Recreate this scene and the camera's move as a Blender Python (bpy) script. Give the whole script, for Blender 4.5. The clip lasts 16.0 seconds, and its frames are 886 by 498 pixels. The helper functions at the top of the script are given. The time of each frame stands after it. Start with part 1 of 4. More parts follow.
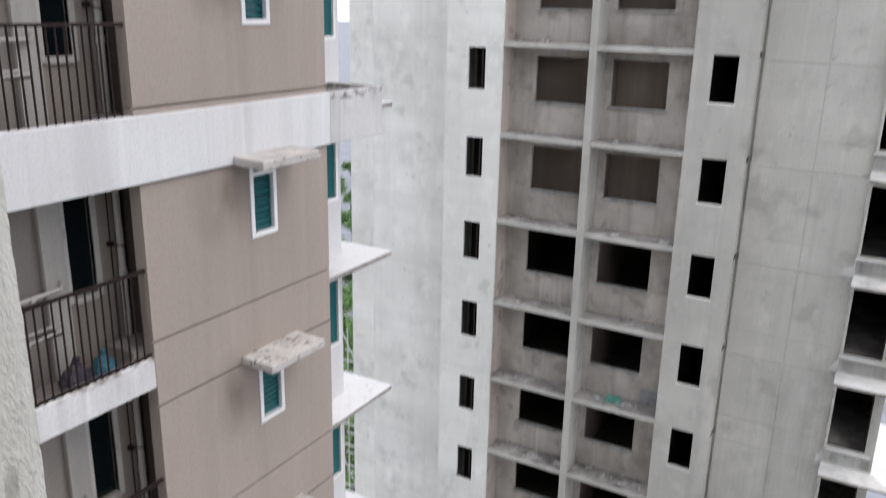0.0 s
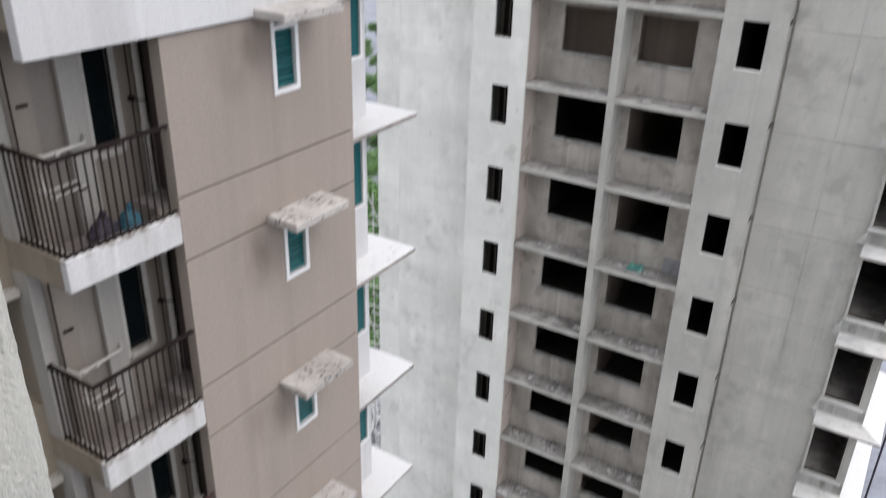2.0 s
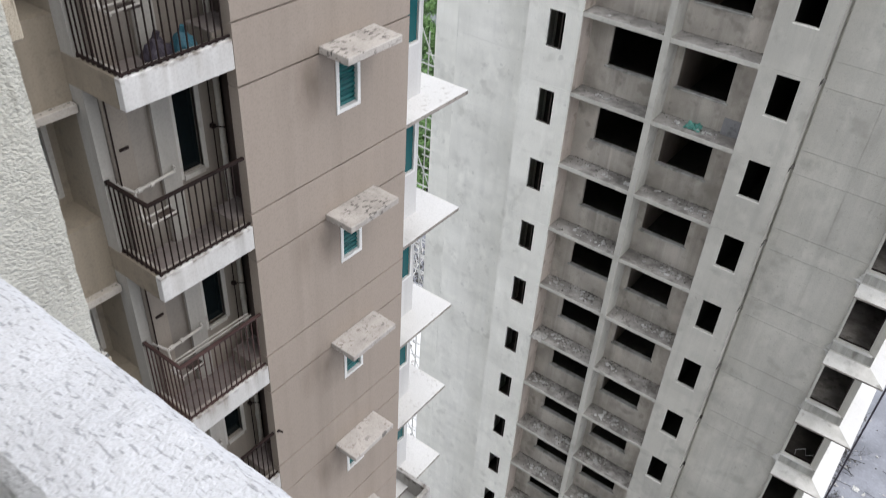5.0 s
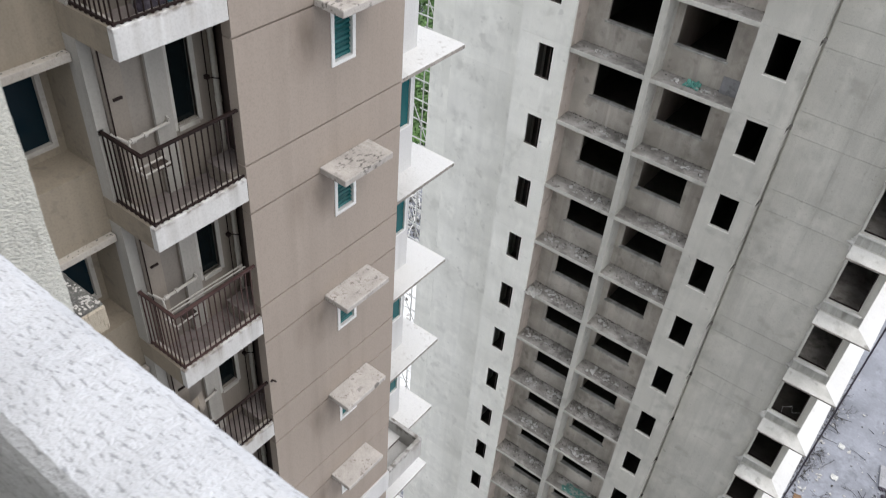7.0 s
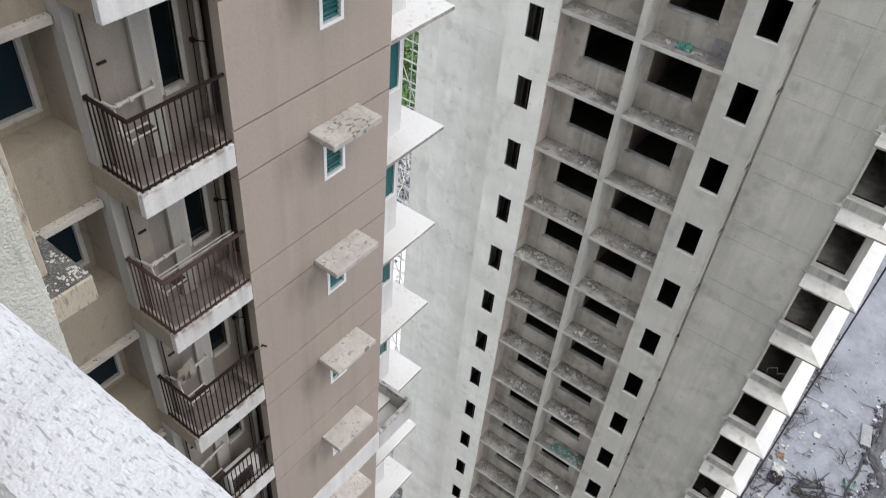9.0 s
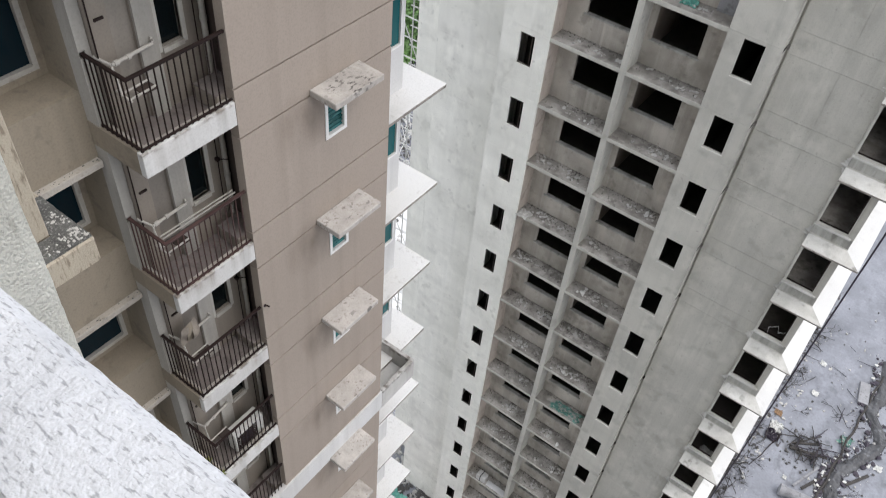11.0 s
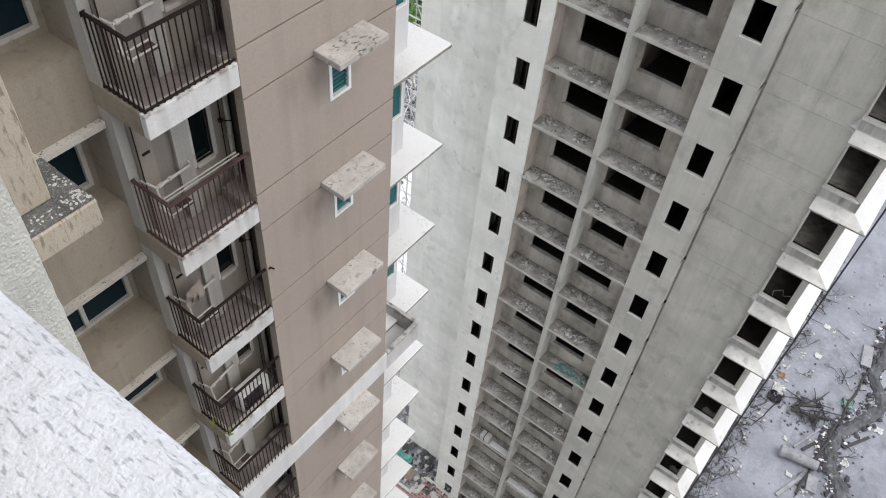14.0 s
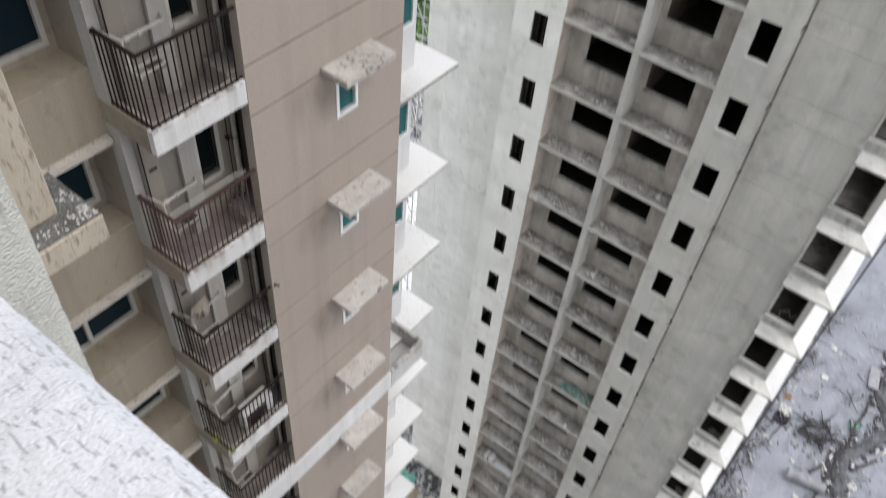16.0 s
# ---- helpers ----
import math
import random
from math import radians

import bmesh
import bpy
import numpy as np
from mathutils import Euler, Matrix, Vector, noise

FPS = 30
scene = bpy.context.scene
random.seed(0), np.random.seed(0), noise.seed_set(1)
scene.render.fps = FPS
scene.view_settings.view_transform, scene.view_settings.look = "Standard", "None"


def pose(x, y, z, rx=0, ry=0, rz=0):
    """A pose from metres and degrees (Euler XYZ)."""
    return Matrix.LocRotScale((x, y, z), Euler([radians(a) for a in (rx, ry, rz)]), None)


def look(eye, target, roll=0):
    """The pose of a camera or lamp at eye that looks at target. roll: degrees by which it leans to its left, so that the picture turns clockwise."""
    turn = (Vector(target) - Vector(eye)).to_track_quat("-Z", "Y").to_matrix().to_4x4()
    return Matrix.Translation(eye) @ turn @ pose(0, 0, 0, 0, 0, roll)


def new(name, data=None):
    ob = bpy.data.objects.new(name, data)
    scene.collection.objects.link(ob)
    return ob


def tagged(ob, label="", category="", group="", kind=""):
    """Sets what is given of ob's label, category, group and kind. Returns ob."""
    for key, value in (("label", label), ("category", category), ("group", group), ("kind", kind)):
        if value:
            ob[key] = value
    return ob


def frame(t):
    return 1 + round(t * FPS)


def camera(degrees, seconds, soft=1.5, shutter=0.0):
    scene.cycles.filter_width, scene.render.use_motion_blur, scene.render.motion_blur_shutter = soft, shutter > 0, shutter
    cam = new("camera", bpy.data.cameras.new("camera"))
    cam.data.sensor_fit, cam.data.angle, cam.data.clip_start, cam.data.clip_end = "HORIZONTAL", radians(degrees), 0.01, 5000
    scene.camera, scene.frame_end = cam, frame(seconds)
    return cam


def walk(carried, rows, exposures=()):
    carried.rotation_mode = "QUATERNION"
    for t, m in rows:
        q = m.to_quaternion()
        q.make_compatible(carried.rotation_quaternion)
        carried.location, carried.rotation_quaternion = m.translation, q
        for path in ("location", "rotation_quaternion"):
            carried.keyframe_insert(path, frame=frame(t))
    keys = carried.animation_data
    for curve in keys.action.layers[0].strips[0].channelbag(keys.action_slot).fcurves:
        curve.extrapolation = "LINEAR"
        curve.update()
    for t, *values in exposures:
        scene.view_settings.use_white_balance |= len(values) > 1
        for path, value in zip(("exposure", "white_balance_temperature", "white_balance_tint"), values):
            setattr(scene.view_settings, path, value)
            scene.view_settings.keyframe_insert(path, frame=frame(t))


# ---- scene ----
cam = camera(57.49, 16.0, soft=1.05, shutter=1.6)
ROWS = [
    (0, 13.047, -24.567, 17.398, 73.29, -1.18, 29.90),
    (0.5, 13.033, -24.535, 17.361, 70.78, -1.00, 30.29),
    (1, 13.023, -24.516, 17.325, 68.14, -1.05, 30.67),
    (1.5, 13.026, -24.505, 17.301, 66.34, -1.22, 31.11),
    (2, 13.027, -24.482, 17.286, 63.84, -1.52, 32.00),
    (2.5, 13.039, -24.465, 17.270, 61.07, -1.73, 33.25),
    (3, 13.038, -24.451, 17.245, 58.59, -2.02, 34.52),
    (3.5, 13.066, -24.457, 17.220, 57.23, -2.18, 35.21),
    (4, 13.087, -24.463, 17.207, 55.54, -2.37, 35.99),
    (6.5, 13.185, -24.5200, 17.338, 50.26, -3.84, 37.62),
    (7, 13.219, -24.500, 17.333, 49.53, -3.87, 37.58),
    (7.5, 13.190, -24.4825, 17.336, 48.82, -4.08, 37.37),
    (8, 13.177, -24.466, 17.353, 48.14, -4.22, 37.19),
    (8.5, 13.166, -24.4560, 17.347, 47.64, -4.27, 37.03),
    (9, 13.167, -24.451, 17.368, 46.82, -4.35, 36.99),
    (9.5, 13.150, -24.4430, 17.361, 46.20, -4.39, 36.91),
    (10, 13.140, -24.436, 17.358, 45.41, -4.33, 36.93),
    (12.5, 13.045, -24.380, 17.256, 42.23, -4.20, 37.18),
    (13, 13.065, -24.3750, 17.267, 41.79, -4.12, 37.24),
    (13.5, 13.068, -24.3770, 17.282, 41.47, -4.17, 37.33),
    (14, 13.064, -24.3735, 17.279, 41.21, -4.14, 37.37),
    (14.5, 13.061, -24.3725, 17.279, 41.05, -4.13, 37.46),
    (15, 13.053, -24.3710, 17.267, 40.93, -4.10, 37.56),
    (15.5, 13.042, -24.372, 17.268, 40.91, -4.10, 37.70),
    (15.62, 13.042, -24.372, 17.268, 40.96, -4.10, 37.70),
    (16, 13.046, -24.370, 17.252, 42.48, -4.13, 37.87),
]
walk(cam, [(r[0], pose(*r[1:])) for r in ROWS], [(0.0, 0.46, 6350, 14), (3.0, 0.48, 6380, 13), (6.5, 0.48, 6460, 11), (16.0, 0.47, 6480, 11)])

# ---- world and light: a bright overcast sky ----
SUN_EL, SUN_AZ = radians(62), radians(78)
world = bpy.data.worlds.new("overcast_sky")
scene.world = world
world.use_nodes = True
wn = world.node_tree.nodes
sky = wn.new("ShaderNodeTexSky")
sky.sky_type, sky.sun_disc = "NISHITA", False
sky.sun_elevation, sky.sun_rotation = SUN_EL, SUN_AZ
sky.air_density, sky.dust_density, sky.ozone_density = 1.0, 6.0, 1.0
haze = wn.new("ShaderNodeMix")
haze.data_type = "RGBA"
haze.inputs["Factor"].default_value = 0.75
haze.inputs["B"].default_value = (9.97, 10.35, 10.95, 1)
world.node_tree.links.new(sky.outputs["Color"], haze.inputs["A"])
world.node_tree.links.new(haze.outputs["Result"], wn["Background"].inputs["Color"])
wn["Background"].inputs["Strength"].default_value = 0.144
sun_data = bpy.data.lights.new("sun", "SUN")
sun_data.energy, sun_data.angle, sun_data.color = 0.8, radians(40), (1.0, 0.98, 0.95)
sun = new("sun", sun_data)
sun.matrix_world = look((60 * math.sin(SUN_AZ), 60 * math.cos(SUN_AZ), 60 * math.tan(SUN_EL)), (0, 0, 0))


# ---- materials ----
def material(name, colour, dark, scale=1.0, rough=0.85, bump=0.15, streak=0.0, pour=0.0, spots=0.0, spot_colour=(0.04, 0.04, 0.035),
             fine=30.0, vary=0.06, gloss=0.5, spot_scale=4.0, spot_stretch=(1.0, 1.0, 1.0),
             patch=0.0, spot_hi=0.68, drip=None, dark_patch=None, specks=0.0, blotch=0.0):
    """A weathered surface: broad patches and fine grain, with rain streaks, pour lines, dirt spots (gathered in
    patches), drips from an edge, one soft dark patch, small dark specks and wide blotches where given.
    """
    m = bpy.data.materials.new(name)
    m.use_nodes = True
    n, l = m.node_tree.nodes, m.node_tree.links
    bsdf = n["Principled BSDF"]
    bsdf.inputs["Roughness"].default_value = rough
    bsdf.inputs["Specular IOR Level"].default_value = gloss
    geo = n.new("ShaderNodeNewGeometry")

    def noise_at(sx, sy, sz, detail, s=1.0):
        mp = n.new("ShaderNodeMapping")
        mp.inputs["Scale"].default_value = (sx, sy, sz)
        l.new(geo.outputs["Position"], mp.inputs["Vector"])
        t = n.new("ShaderNodeTexNoise")
        t.inputs["Scale"].default_value, t.inputs["Detail"].default_value = s, detail
        l.new(mp.outputs["Vector"], t.inputs["Vector"])
        return t.outputs["Fac"]

    def ramp(fac, lo, hi):
        r = n.new("ShaderNodeMapRange")
        r.inputs["From Min"].default_value, r.inputs["From Max"].default_value = lo, hi
        l.new(fac, r.inputs["Value"])
        return r.outputs["Result"]

    def times(fac, k):
        q = n.new("ShaderNodeMath")
        q.operation = "MULTIPLY"
        q.inputs[1].default_value = k
        l.new(fac, q.inputs[0])
        return q.outputs[0]

    def product(a, b):
        q = n.new("ShaderNodeMath")
        q.operation = "MULTIPLY"
        l.new(a, q.inputs[0])
        l.new(b, q.inputs[1])
        return q.outputs[0]

    def mix(fac, a, b):
        q = n.new("ShaderNodeMix")
        q.data_type = "RGBA"
        l.new(fac, q.inputs["Factor"])
        for v, s in ((a, "A"), (b, "B")):
            if isinstance(v, tuple):
                q.inputs[s].default_value = (*v, 1)
            else:
                l.new(v, q.inputs[s])
        return q.outputs["Result"]

    broad = ramp(noise_at(scale, scale, scale, 5, 0.6), 0.35, 0.7)
    col = mix(broad, colour, dark)
    grain = noise_at(fine, fine, fine, 4)
    col = mix(times(ramp(grain, 0.45, 0.8), 0.35), col, tuple(c * 0.6 for c in dark))
    if streak:
        s1 = ramp(noise_at(2.6, 2.6, 0.10, 4), 0.50, 0.72)
        col = mix(times(s1, streak), col, tuple(c * 0.55 for c in dark))
        s2 = ramp(noise_at(5.0, 5.0, 0.16, 3), 0.56, 0.75)
        col = mix(times(s2, streak * 0.6), col, tuple(min(1, c * 1.35) for c in colour))
    if pour:
        s3 = ramp(noise_at(0.05, 0.05, 1.1, 3), 0.42, 0.62)
        col = mix(times(s3, pour), col, tuple(c * 0.75 for c in dark))
    if spots:
        s4 = ramp(noise_at(spot_scale * spot_stretch[0], spot_scale * spot_stretch[1], spot_scale * spot_stretch[2], 6), 0.60 - 0.1 * spots, spot_hi)
        s4 = times(s4, min(1.0, 0.5 + spots * 0.4))
        if patch:
            s4 = product(s4, ramp(noise_at(patch, patch, patch, 3), 0.42, 0.62))
        col = mix(s4, col, spot_colour)
    if blotch:
        b1 = product(ramp(noise_at(0.55, 0.55, 0.55, 8), 0.50, 0.66), ramp(noise_at(3.1, 3.1, 2.2, 5), 0.38, 0.62))
        col = mix(times(b1, blotch), col, tuple(c * 0.62 for c in dark))
        b2 = ramp(noise_at(1.7, 1.7, 1.1, 7), 0.55, 0.70)
        col = mix(times(b2, blotch * 0.7), col, tuple(min(1, c * 1.22) for c in colour))
    if specks:
        s5 = product(ramp(noise_at(7.5, 7.5, 7.5, 3), 0.63, 0.69), ramp(noise_at(0.8, 0.8, 0.8, 2), 0.40, 0.60))
        s6 = ramp(noise_at(2.3, 2.3, 2.3, 2), 0.70, 0.735)
        col = mix(times(s5, specks * 0.8), col, tuple(c * 0.42 for c in dark))
        col = mix(times(s6, specks), col, tuple(c * 0.35 for c in dark))
    if drip or dark_patch:
        coord = n.new("ShaderNodeTexCoord").outputs["Object"]
    if drip:
        axis = n.new("ShaderNodeSeparateXYZ")
        l.new(coord, axis.inputs[0])
        run = product(ramp(axis.outputs["Z"], drip[0], drip[1]), product(ramp(noise_at(5.0, 5.0, 0.25, 6), 0.46, 0.70), ramp(noise_at(1.3, 1.3, 1.3, 3), 0.36, 0.60)))
        col = mix(times(run, 0.75), col, drip[2])
        edge = product(ramp(axis.outputs["Z"], drip[1] - 0.06, drip[1]), ramp(noise_at(6.0, 6.0, 9.0, 6), 0.48, 0.64))
        col = mix(times(edge, 0.85), col, tuple(c * 0.7 for c in drip[2]))
    if dark_patch:
        far = n.new("ShaderNodeVectorMath")
        far.operation = "DISTANCE"
        far.inputs[1].default_value = dark_patch[0]
        l.new(coord, far.inputs[0])
        patch_mask = product(ramp(far.outputs["Value"], dark_patch[1], 0.05), ramp(noise_at(2.2, 2.2, 0.9, 4), 0.30, 0.65))
        col = mix(times(patch_mask, 0.75), col, dark_patch[2])
    info = n.new("ShaderNodeObjectInfo")
    hsv = n.new("ShaderNodeHueSaturation")
    vr = n.new("ShaderNodeMapRange")
    vr.inputs["To Min"].default_value, vr.inputs["To Max"].default_value = 1 - vary, 1 + vary
    l.new(info.outputs["Random"], vr.inputs["Value"])
    l.new(vr.outputs["Result"], hsv.inputs["Value"])
    l.new(col, hsv.inputs["Color"])
    l.new(hsv.outputs["Color"], bsdf.inputs["Base Color"])
    if bump:
        b = n.new("ShaderNodeBump")
        b.inputs["Strength"].default_value, b.inputs["Distance"].default_value = min(1.0, bump), 0.02
        l.new(grain, b.inputs["Height"])
        l.new(b.outputs["Normal"], bsdf.inputs["Normal"])
    return m


def glass_dark(name, colour, rough=0.08, gloss=0.35):
    m = bpy.data.materials.new(name)
    m.use_nodes = True
    b = m.node_tree.nodes["Principled BSDF"]
    b.inputs["Base Color"].default_value = (*colour, 1)
    b.inputs["Roughness"].default_value = rough
    b.inputs["Specular IOR Level"].default_value = gloss
    return m


CONC = material("raw_concrete", (0.515, 0.50, 0.447), (0.42, 0.408, 0.363), 0.5, 0.9, 0.25, streak=0.26, pour=0.18, spots=0.14, spot_colour=(0.29, 0.28, 0.245), spot_scale=0.9, vary=0.02, specks=0.35, blotch=0.4)
# paler concrete, mainly for the tower's left walls
CONC_PALE = material("pale_concrete", (0.81, 0.80, 0.735), (0.69, 0.683, 0.62), 0.7, 0.9, 0.2, streak=0.12, pour=0.2, spots=0.2, spot_colour=(0.46, 0.45, 0.40), spot_scale=1.6, patch=0.45, vary=0.02, specks=0.25, blotch=0.36)
# shade of the rooms put into the concrete colour, far darker than outside
CONC_IN = material("darkened_concrete_inside", (0.09, 0.082, 0.073), (0.055, 0.05, 0.044), 0.8, 0.95, 0.2, gloss=0.2, streak=0.3, spots=0.3, spot_scale=2.0)
BLOCK = material("concrete_blockwork", (0.475, 0.44, 0.388), (0.305, 0.28, 0.244), 1.2, 0.95, 0.3, streak=0.4, spots=0.2, spot_colour=(0.20, 0.183, 0.158), spot_scale=1.8, specks=0.3, blotch=0.5)
SLAB = material("dusty_slab", (0.40, 0.38, 0.35), (0.19, 0.177, 0.158), 2.2, 0.95, 0.3, spots=0.3, spot_colour=(0.11, 0.10, 0.088), spot_scale=3.5, fine=18.0, blotch=0.85)
LEDGE = material("white_ledge_paint", (0.62, 0.62, 0.615), (0.54, 0.54, 0.53), 0.7, 0.5, 0.12, spots=0.05, spot_colour=(0.40, 0.39, 0.375), spot_scale=2.0, patch=0.8, vary=0.03)
LEDGE_DIRTY = material("stained_ledge", (0.60, 0.592, 0.56), (0.40, 0.392, 0.36), 1.6, 0.9, 0.25, spots=0.55, spot_colour=(0.17, 0.163, 0.14), spot_scale=3.0, spot_hi=0.66, spot_stretch=(1.0, 0.8, 1.0), patch=1.4, blotch=0.5)
# the soft shadow below each window shade is put into the wall colour
TAN = material("beige_wall_paint", (0.310, 0.262, 0.222), (0.278, 0.235, 0.198), 0.35, 0.85, 0.1, streak=0.2, vary=0.012, dark_patch=((4.9, -16.5, -1.10), 0.8, (0.12, 0.092, 0.07)))
TAN_PALE = material("pale_beige_paint", (0.252, 0.214, 0.162), (0.20, 0.17, 0.128), 0.7, 0.85, 0.1, streak=0.25, spots=0.08, spot_colour=(0.15, 0.125, 0.10), vary=0.02)
WHITE = material("white_wall_paint", (0.58, 0.58, 0.575), (0.51, 0.505, 0.495), 0.8, 0.8, 0.1, streak=0.3, vary=0.02)
FASCIA = material("stained_fascia_paint", (0.575, 0.572, 0.56), (0.48, 0.472, 0.455), 0.8, 0.8, 0.1, streak=0.4, vary=0.03, drip=(-0.42, 0.03, (0.20, 0.165, 0.13)))
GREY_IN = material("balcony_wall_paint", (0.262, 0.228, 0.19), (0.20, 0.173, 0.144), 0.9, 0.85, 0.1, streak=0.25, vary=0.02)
SHADE_TOP = material("weathered_shade_slab", (0.47, 0.442, 0.412), (0.36, 0.336, 0.31), 5.0, 0.9, 0.35, spots=0.45, spot_colour=(0.13, 0.10, 0.082), spot_scale=17.0, spot_hi=0.66, spot_stretch=(1.2, 0.8, 1.0), patch=2.6, blotch=0.5, specks=0.9)
SHADE_BLACK = material("blackened_shade_slab", (0.44, 0.412, 0.38), (0.31, 0.288, 0.262), 5.0, 0.9, 0.35, spots=0.75, spot_colour=(0.032, 0.027, 0.023), spot_scale=13.0, spot_hi=0.62, spot_stretch=(1.3, 0.6, 1.0), patch=2.0, blotch=0.6, specks=1.0)
# dark brown tone of the balcony's recessed side wall, the shelf and sashes
SHAFT = material("dark_brown", (0.05, 0.034, 0.027), (0.03, 0.021, 0.017), 1.0, 0.8, 0.1, streak=0.3)
FLOOR = material("balcony_floor_tile", (0.20, 0.174, 0.162), (0.14, 0.12, 0.112), 1.5, 0.7, 0.1, spots=0.3, spot_colour=(0.06, 0.052, 0.047), blotch=0.4)
IRON = material("brown_railing_paint", (0.020, 0.011, 0.010), (0.012, 0.007, 0.006), 3.0, 0.65, 0.1, gloss=0.2)
MAROON = material("faded_maroon_paint", (0.078, 0.044, 0.04), (0.04, 0.021, 0.019), 3.0, 0.6, 0.1, gloss=0.3)
DOOR = material("grey_door_paint", (0.22, 0.196, 0.168), (0.18, 0.16, 0.137), 1.0, 0.7, 0.05, streak=0.2)
KERB = material("speckled_kerb_paint", (0.42, 0.395, 0.355), (0.31, 0.285, 0.25), 4.0, 0.9, 0.2, spots=0.4, spot_colour=(0.15, 0.125, 0.10), spot_scale=20.0, patch=4.0)
PVC = material("white_pipe", (0.44, 0.418, 0.38), (0.35, 0.33, 0.297), 3.0, 0.5, 0.05)
FRAME = material("white_window_frame", (0.72, 0.72, 0.70), (0.64, 0.63, 0.61), 2.0, 0.5, 0.05)
NIB = material("off_white_nib_paint", (0.37, 0.352, 0.318), (0.30, 0.286, 0.258), 0.8, 0.8, 0.1, streak=0.35, vary=0.02)
LIP = material("weathered_lip_paint", (0.40, 0.37, 0.325), (0.31, 0.282, 0.245), 2.5, 0.9, 0.3, spots=0.3, spot_colour=(0.17, 0.15, 0.125), spot_scale=14.0, patch=3.0, specks=0.4)
LIP_GREY = material("weathered_white_paint", (0.50, 0.495, 0.48), (0.40, 0.39, 0.37), 1.5, 0.85, 0.2, streak=0.3, drip=(-0.3, 0.07, (0.16, 0.14, 0.12)))
EDGE = material("dark_grimy_edge", (0.33, 0.305, 0.275), (0.17, 0.155, 0.138), 3.0, 0.95, 0.3, spots=0.4, spot_colour=(0.08, 0.07, 0.06), spot_scale=9.0)
CURB = material("stained_curb", (0.40, 0.395, 0.365), (0.27, 0.265, 0.24), 1.2, 0.95, 0.2, streak=0.8, spots=0.4, spot_colour=(0.13, 0.125, 0.105), spot_scale=2.0, spot_stretch=(1.5, 1.5, 0.4))
PLASTER = material("warm_plaster", (0.56, 0.485, 0.42), (0.42, 0.36, 0.305), 1.2, 0.95, 0.2, streak=0.4, spots=0.2, spot_colour=(0.25, 0.21, 0.175), spot_scale=2.0)
# grey patch at the near corner of the ledge top
LEDGE_N = material("white_ledge_top", (0.67, 0.67, 0.665), (0.59, 0.59, 0.58), 0.7, 0.5, 0.12, spots=0.25, spot_colour=(0.36, 0.345, 0.325), spot_scale=9.0, patch=1.6, dark_patch=((4.1, -13.9, -0.36), 1.25, (0.33, 0.325, 0.315)))
WARM_IN = material("brown_inner_wall", (0.34, 0.275, 0.225), (0.22, 0.175, 0.142), 0.8, 0.95, 0.2, streak=0.3)
TEAL = glass_dark("teal_glass", (0.008, 0.088, 0.095), 0.15)
TEAL_SLAT = glass_dark("teal_slat", (0.03, 0.19, 0.19), 0.3)
# blue of the reflection is put into the dark pane colour
NICHE_GLASS = glass_dark("reflection_tinted_glass", (0.005, 0.014, 0.02), 0.06, 0.2)
DARK_GLASS = glass_dark("dark_glass", (0.004, 0.007, 0.008), 0.12, 0.25)
ROUGHCAST = material("roughcast_white", (0.595, 0.61, 0.64), (0.52, 0.533, 0.56), 18.0, 0.9, 0.28, spots=0.42, spot_colour=(0.22, 0.225, 0.24), fine=260.0, spot_scale=270.0, spot_hi=0.655, spot_stretch=(0.32, 1.0, 1.0))
CREAM = material("cream_render", (0.55, 0.545, 0.49), (0.46, 0.453, 0.40), 6.0, 0.9, 0.55, streak=0.1, spots=0.55, spot_colour=(0.22, 0.21, 0.17), fine=240.0, spot_scale=110.0, spot_hi=0.63, spot_stretch=(1.0, 1.0, 0.12), patch=5.0)
OWN = material("ochre_render", (0.44, 0.388, 0.305), (0.37, 0.326, 0.255), 3.0, 0.9, 0.5, streak=0.3, spots=0.55, spot_colour=(0.17, 0.137, 0.095), fine=70.0, spot_scale=30.0, spot_hi=0.66, spot_stretch=(1.0, 1.0, 0.2))
MOSS = material("lichen_slab", (0.15, 0.15, 0.14), (0.075, 0.075, 0.07), 6.0, 0.95, 0.8, spots=0.8, spot_colour=(0.30, 0.295, 0.275), fine=120.0, spot_scale=60.0)
GROUND = material("cement_ground", (0.215, 0.224, 0.25), (0.135, 0.141, 0.16), 0.45, 0.6, 0.3, spots=0.75, spot_colour=(0.075, 0.078, 0.088), spot_scale=1.1, spot_stretch=(1.0, 0.6, 1.0), patch=0.25, fine=5.0, blotch=0.5)
MUD = material("grey_mud", (0.082, 0.083, 0.088), (0.03, 0.03, 0.032), 1.1, 0.6, 0.5, spots=0.35, spot_colour=(0.2, 0.205, 0.215), fine=4.0, spot_scale=1.6, patch=0.8, blotch=0.6)
SOIL = material("wet_soil", (0.088, 0.084, 0.08), (0.04, 0.038, 0.036), 2.2, 0.9, 0.8, spots=0.5, spot_colour=(0.24, 0.235, 0.23), fine=9.0, spot_scale=5.0, patch=1.0)
GREY_WOOD = material("weathered_board", (0.26, 0.26, 0.268), (0.18, 0.18, 0.186), 2.0, 0.9, 0.3, spots=0.3, spot_colour=(0.10, 0.10, 0.10))
FRAME_DULL = material("dull_window_frame", (0.43, 0.41, 0.37), (0.36, 0.34, 0.305), 2.0, 0.6, 0.05, spots=0.2, spot_colour=(0.2, 0.18, 0.15))
STONE = material("rubble_stone", (0.50, 0.49, 0.465), (0.34, 0.33, 0.305), 3.0, 0.95, 0.3, vary=0.3)
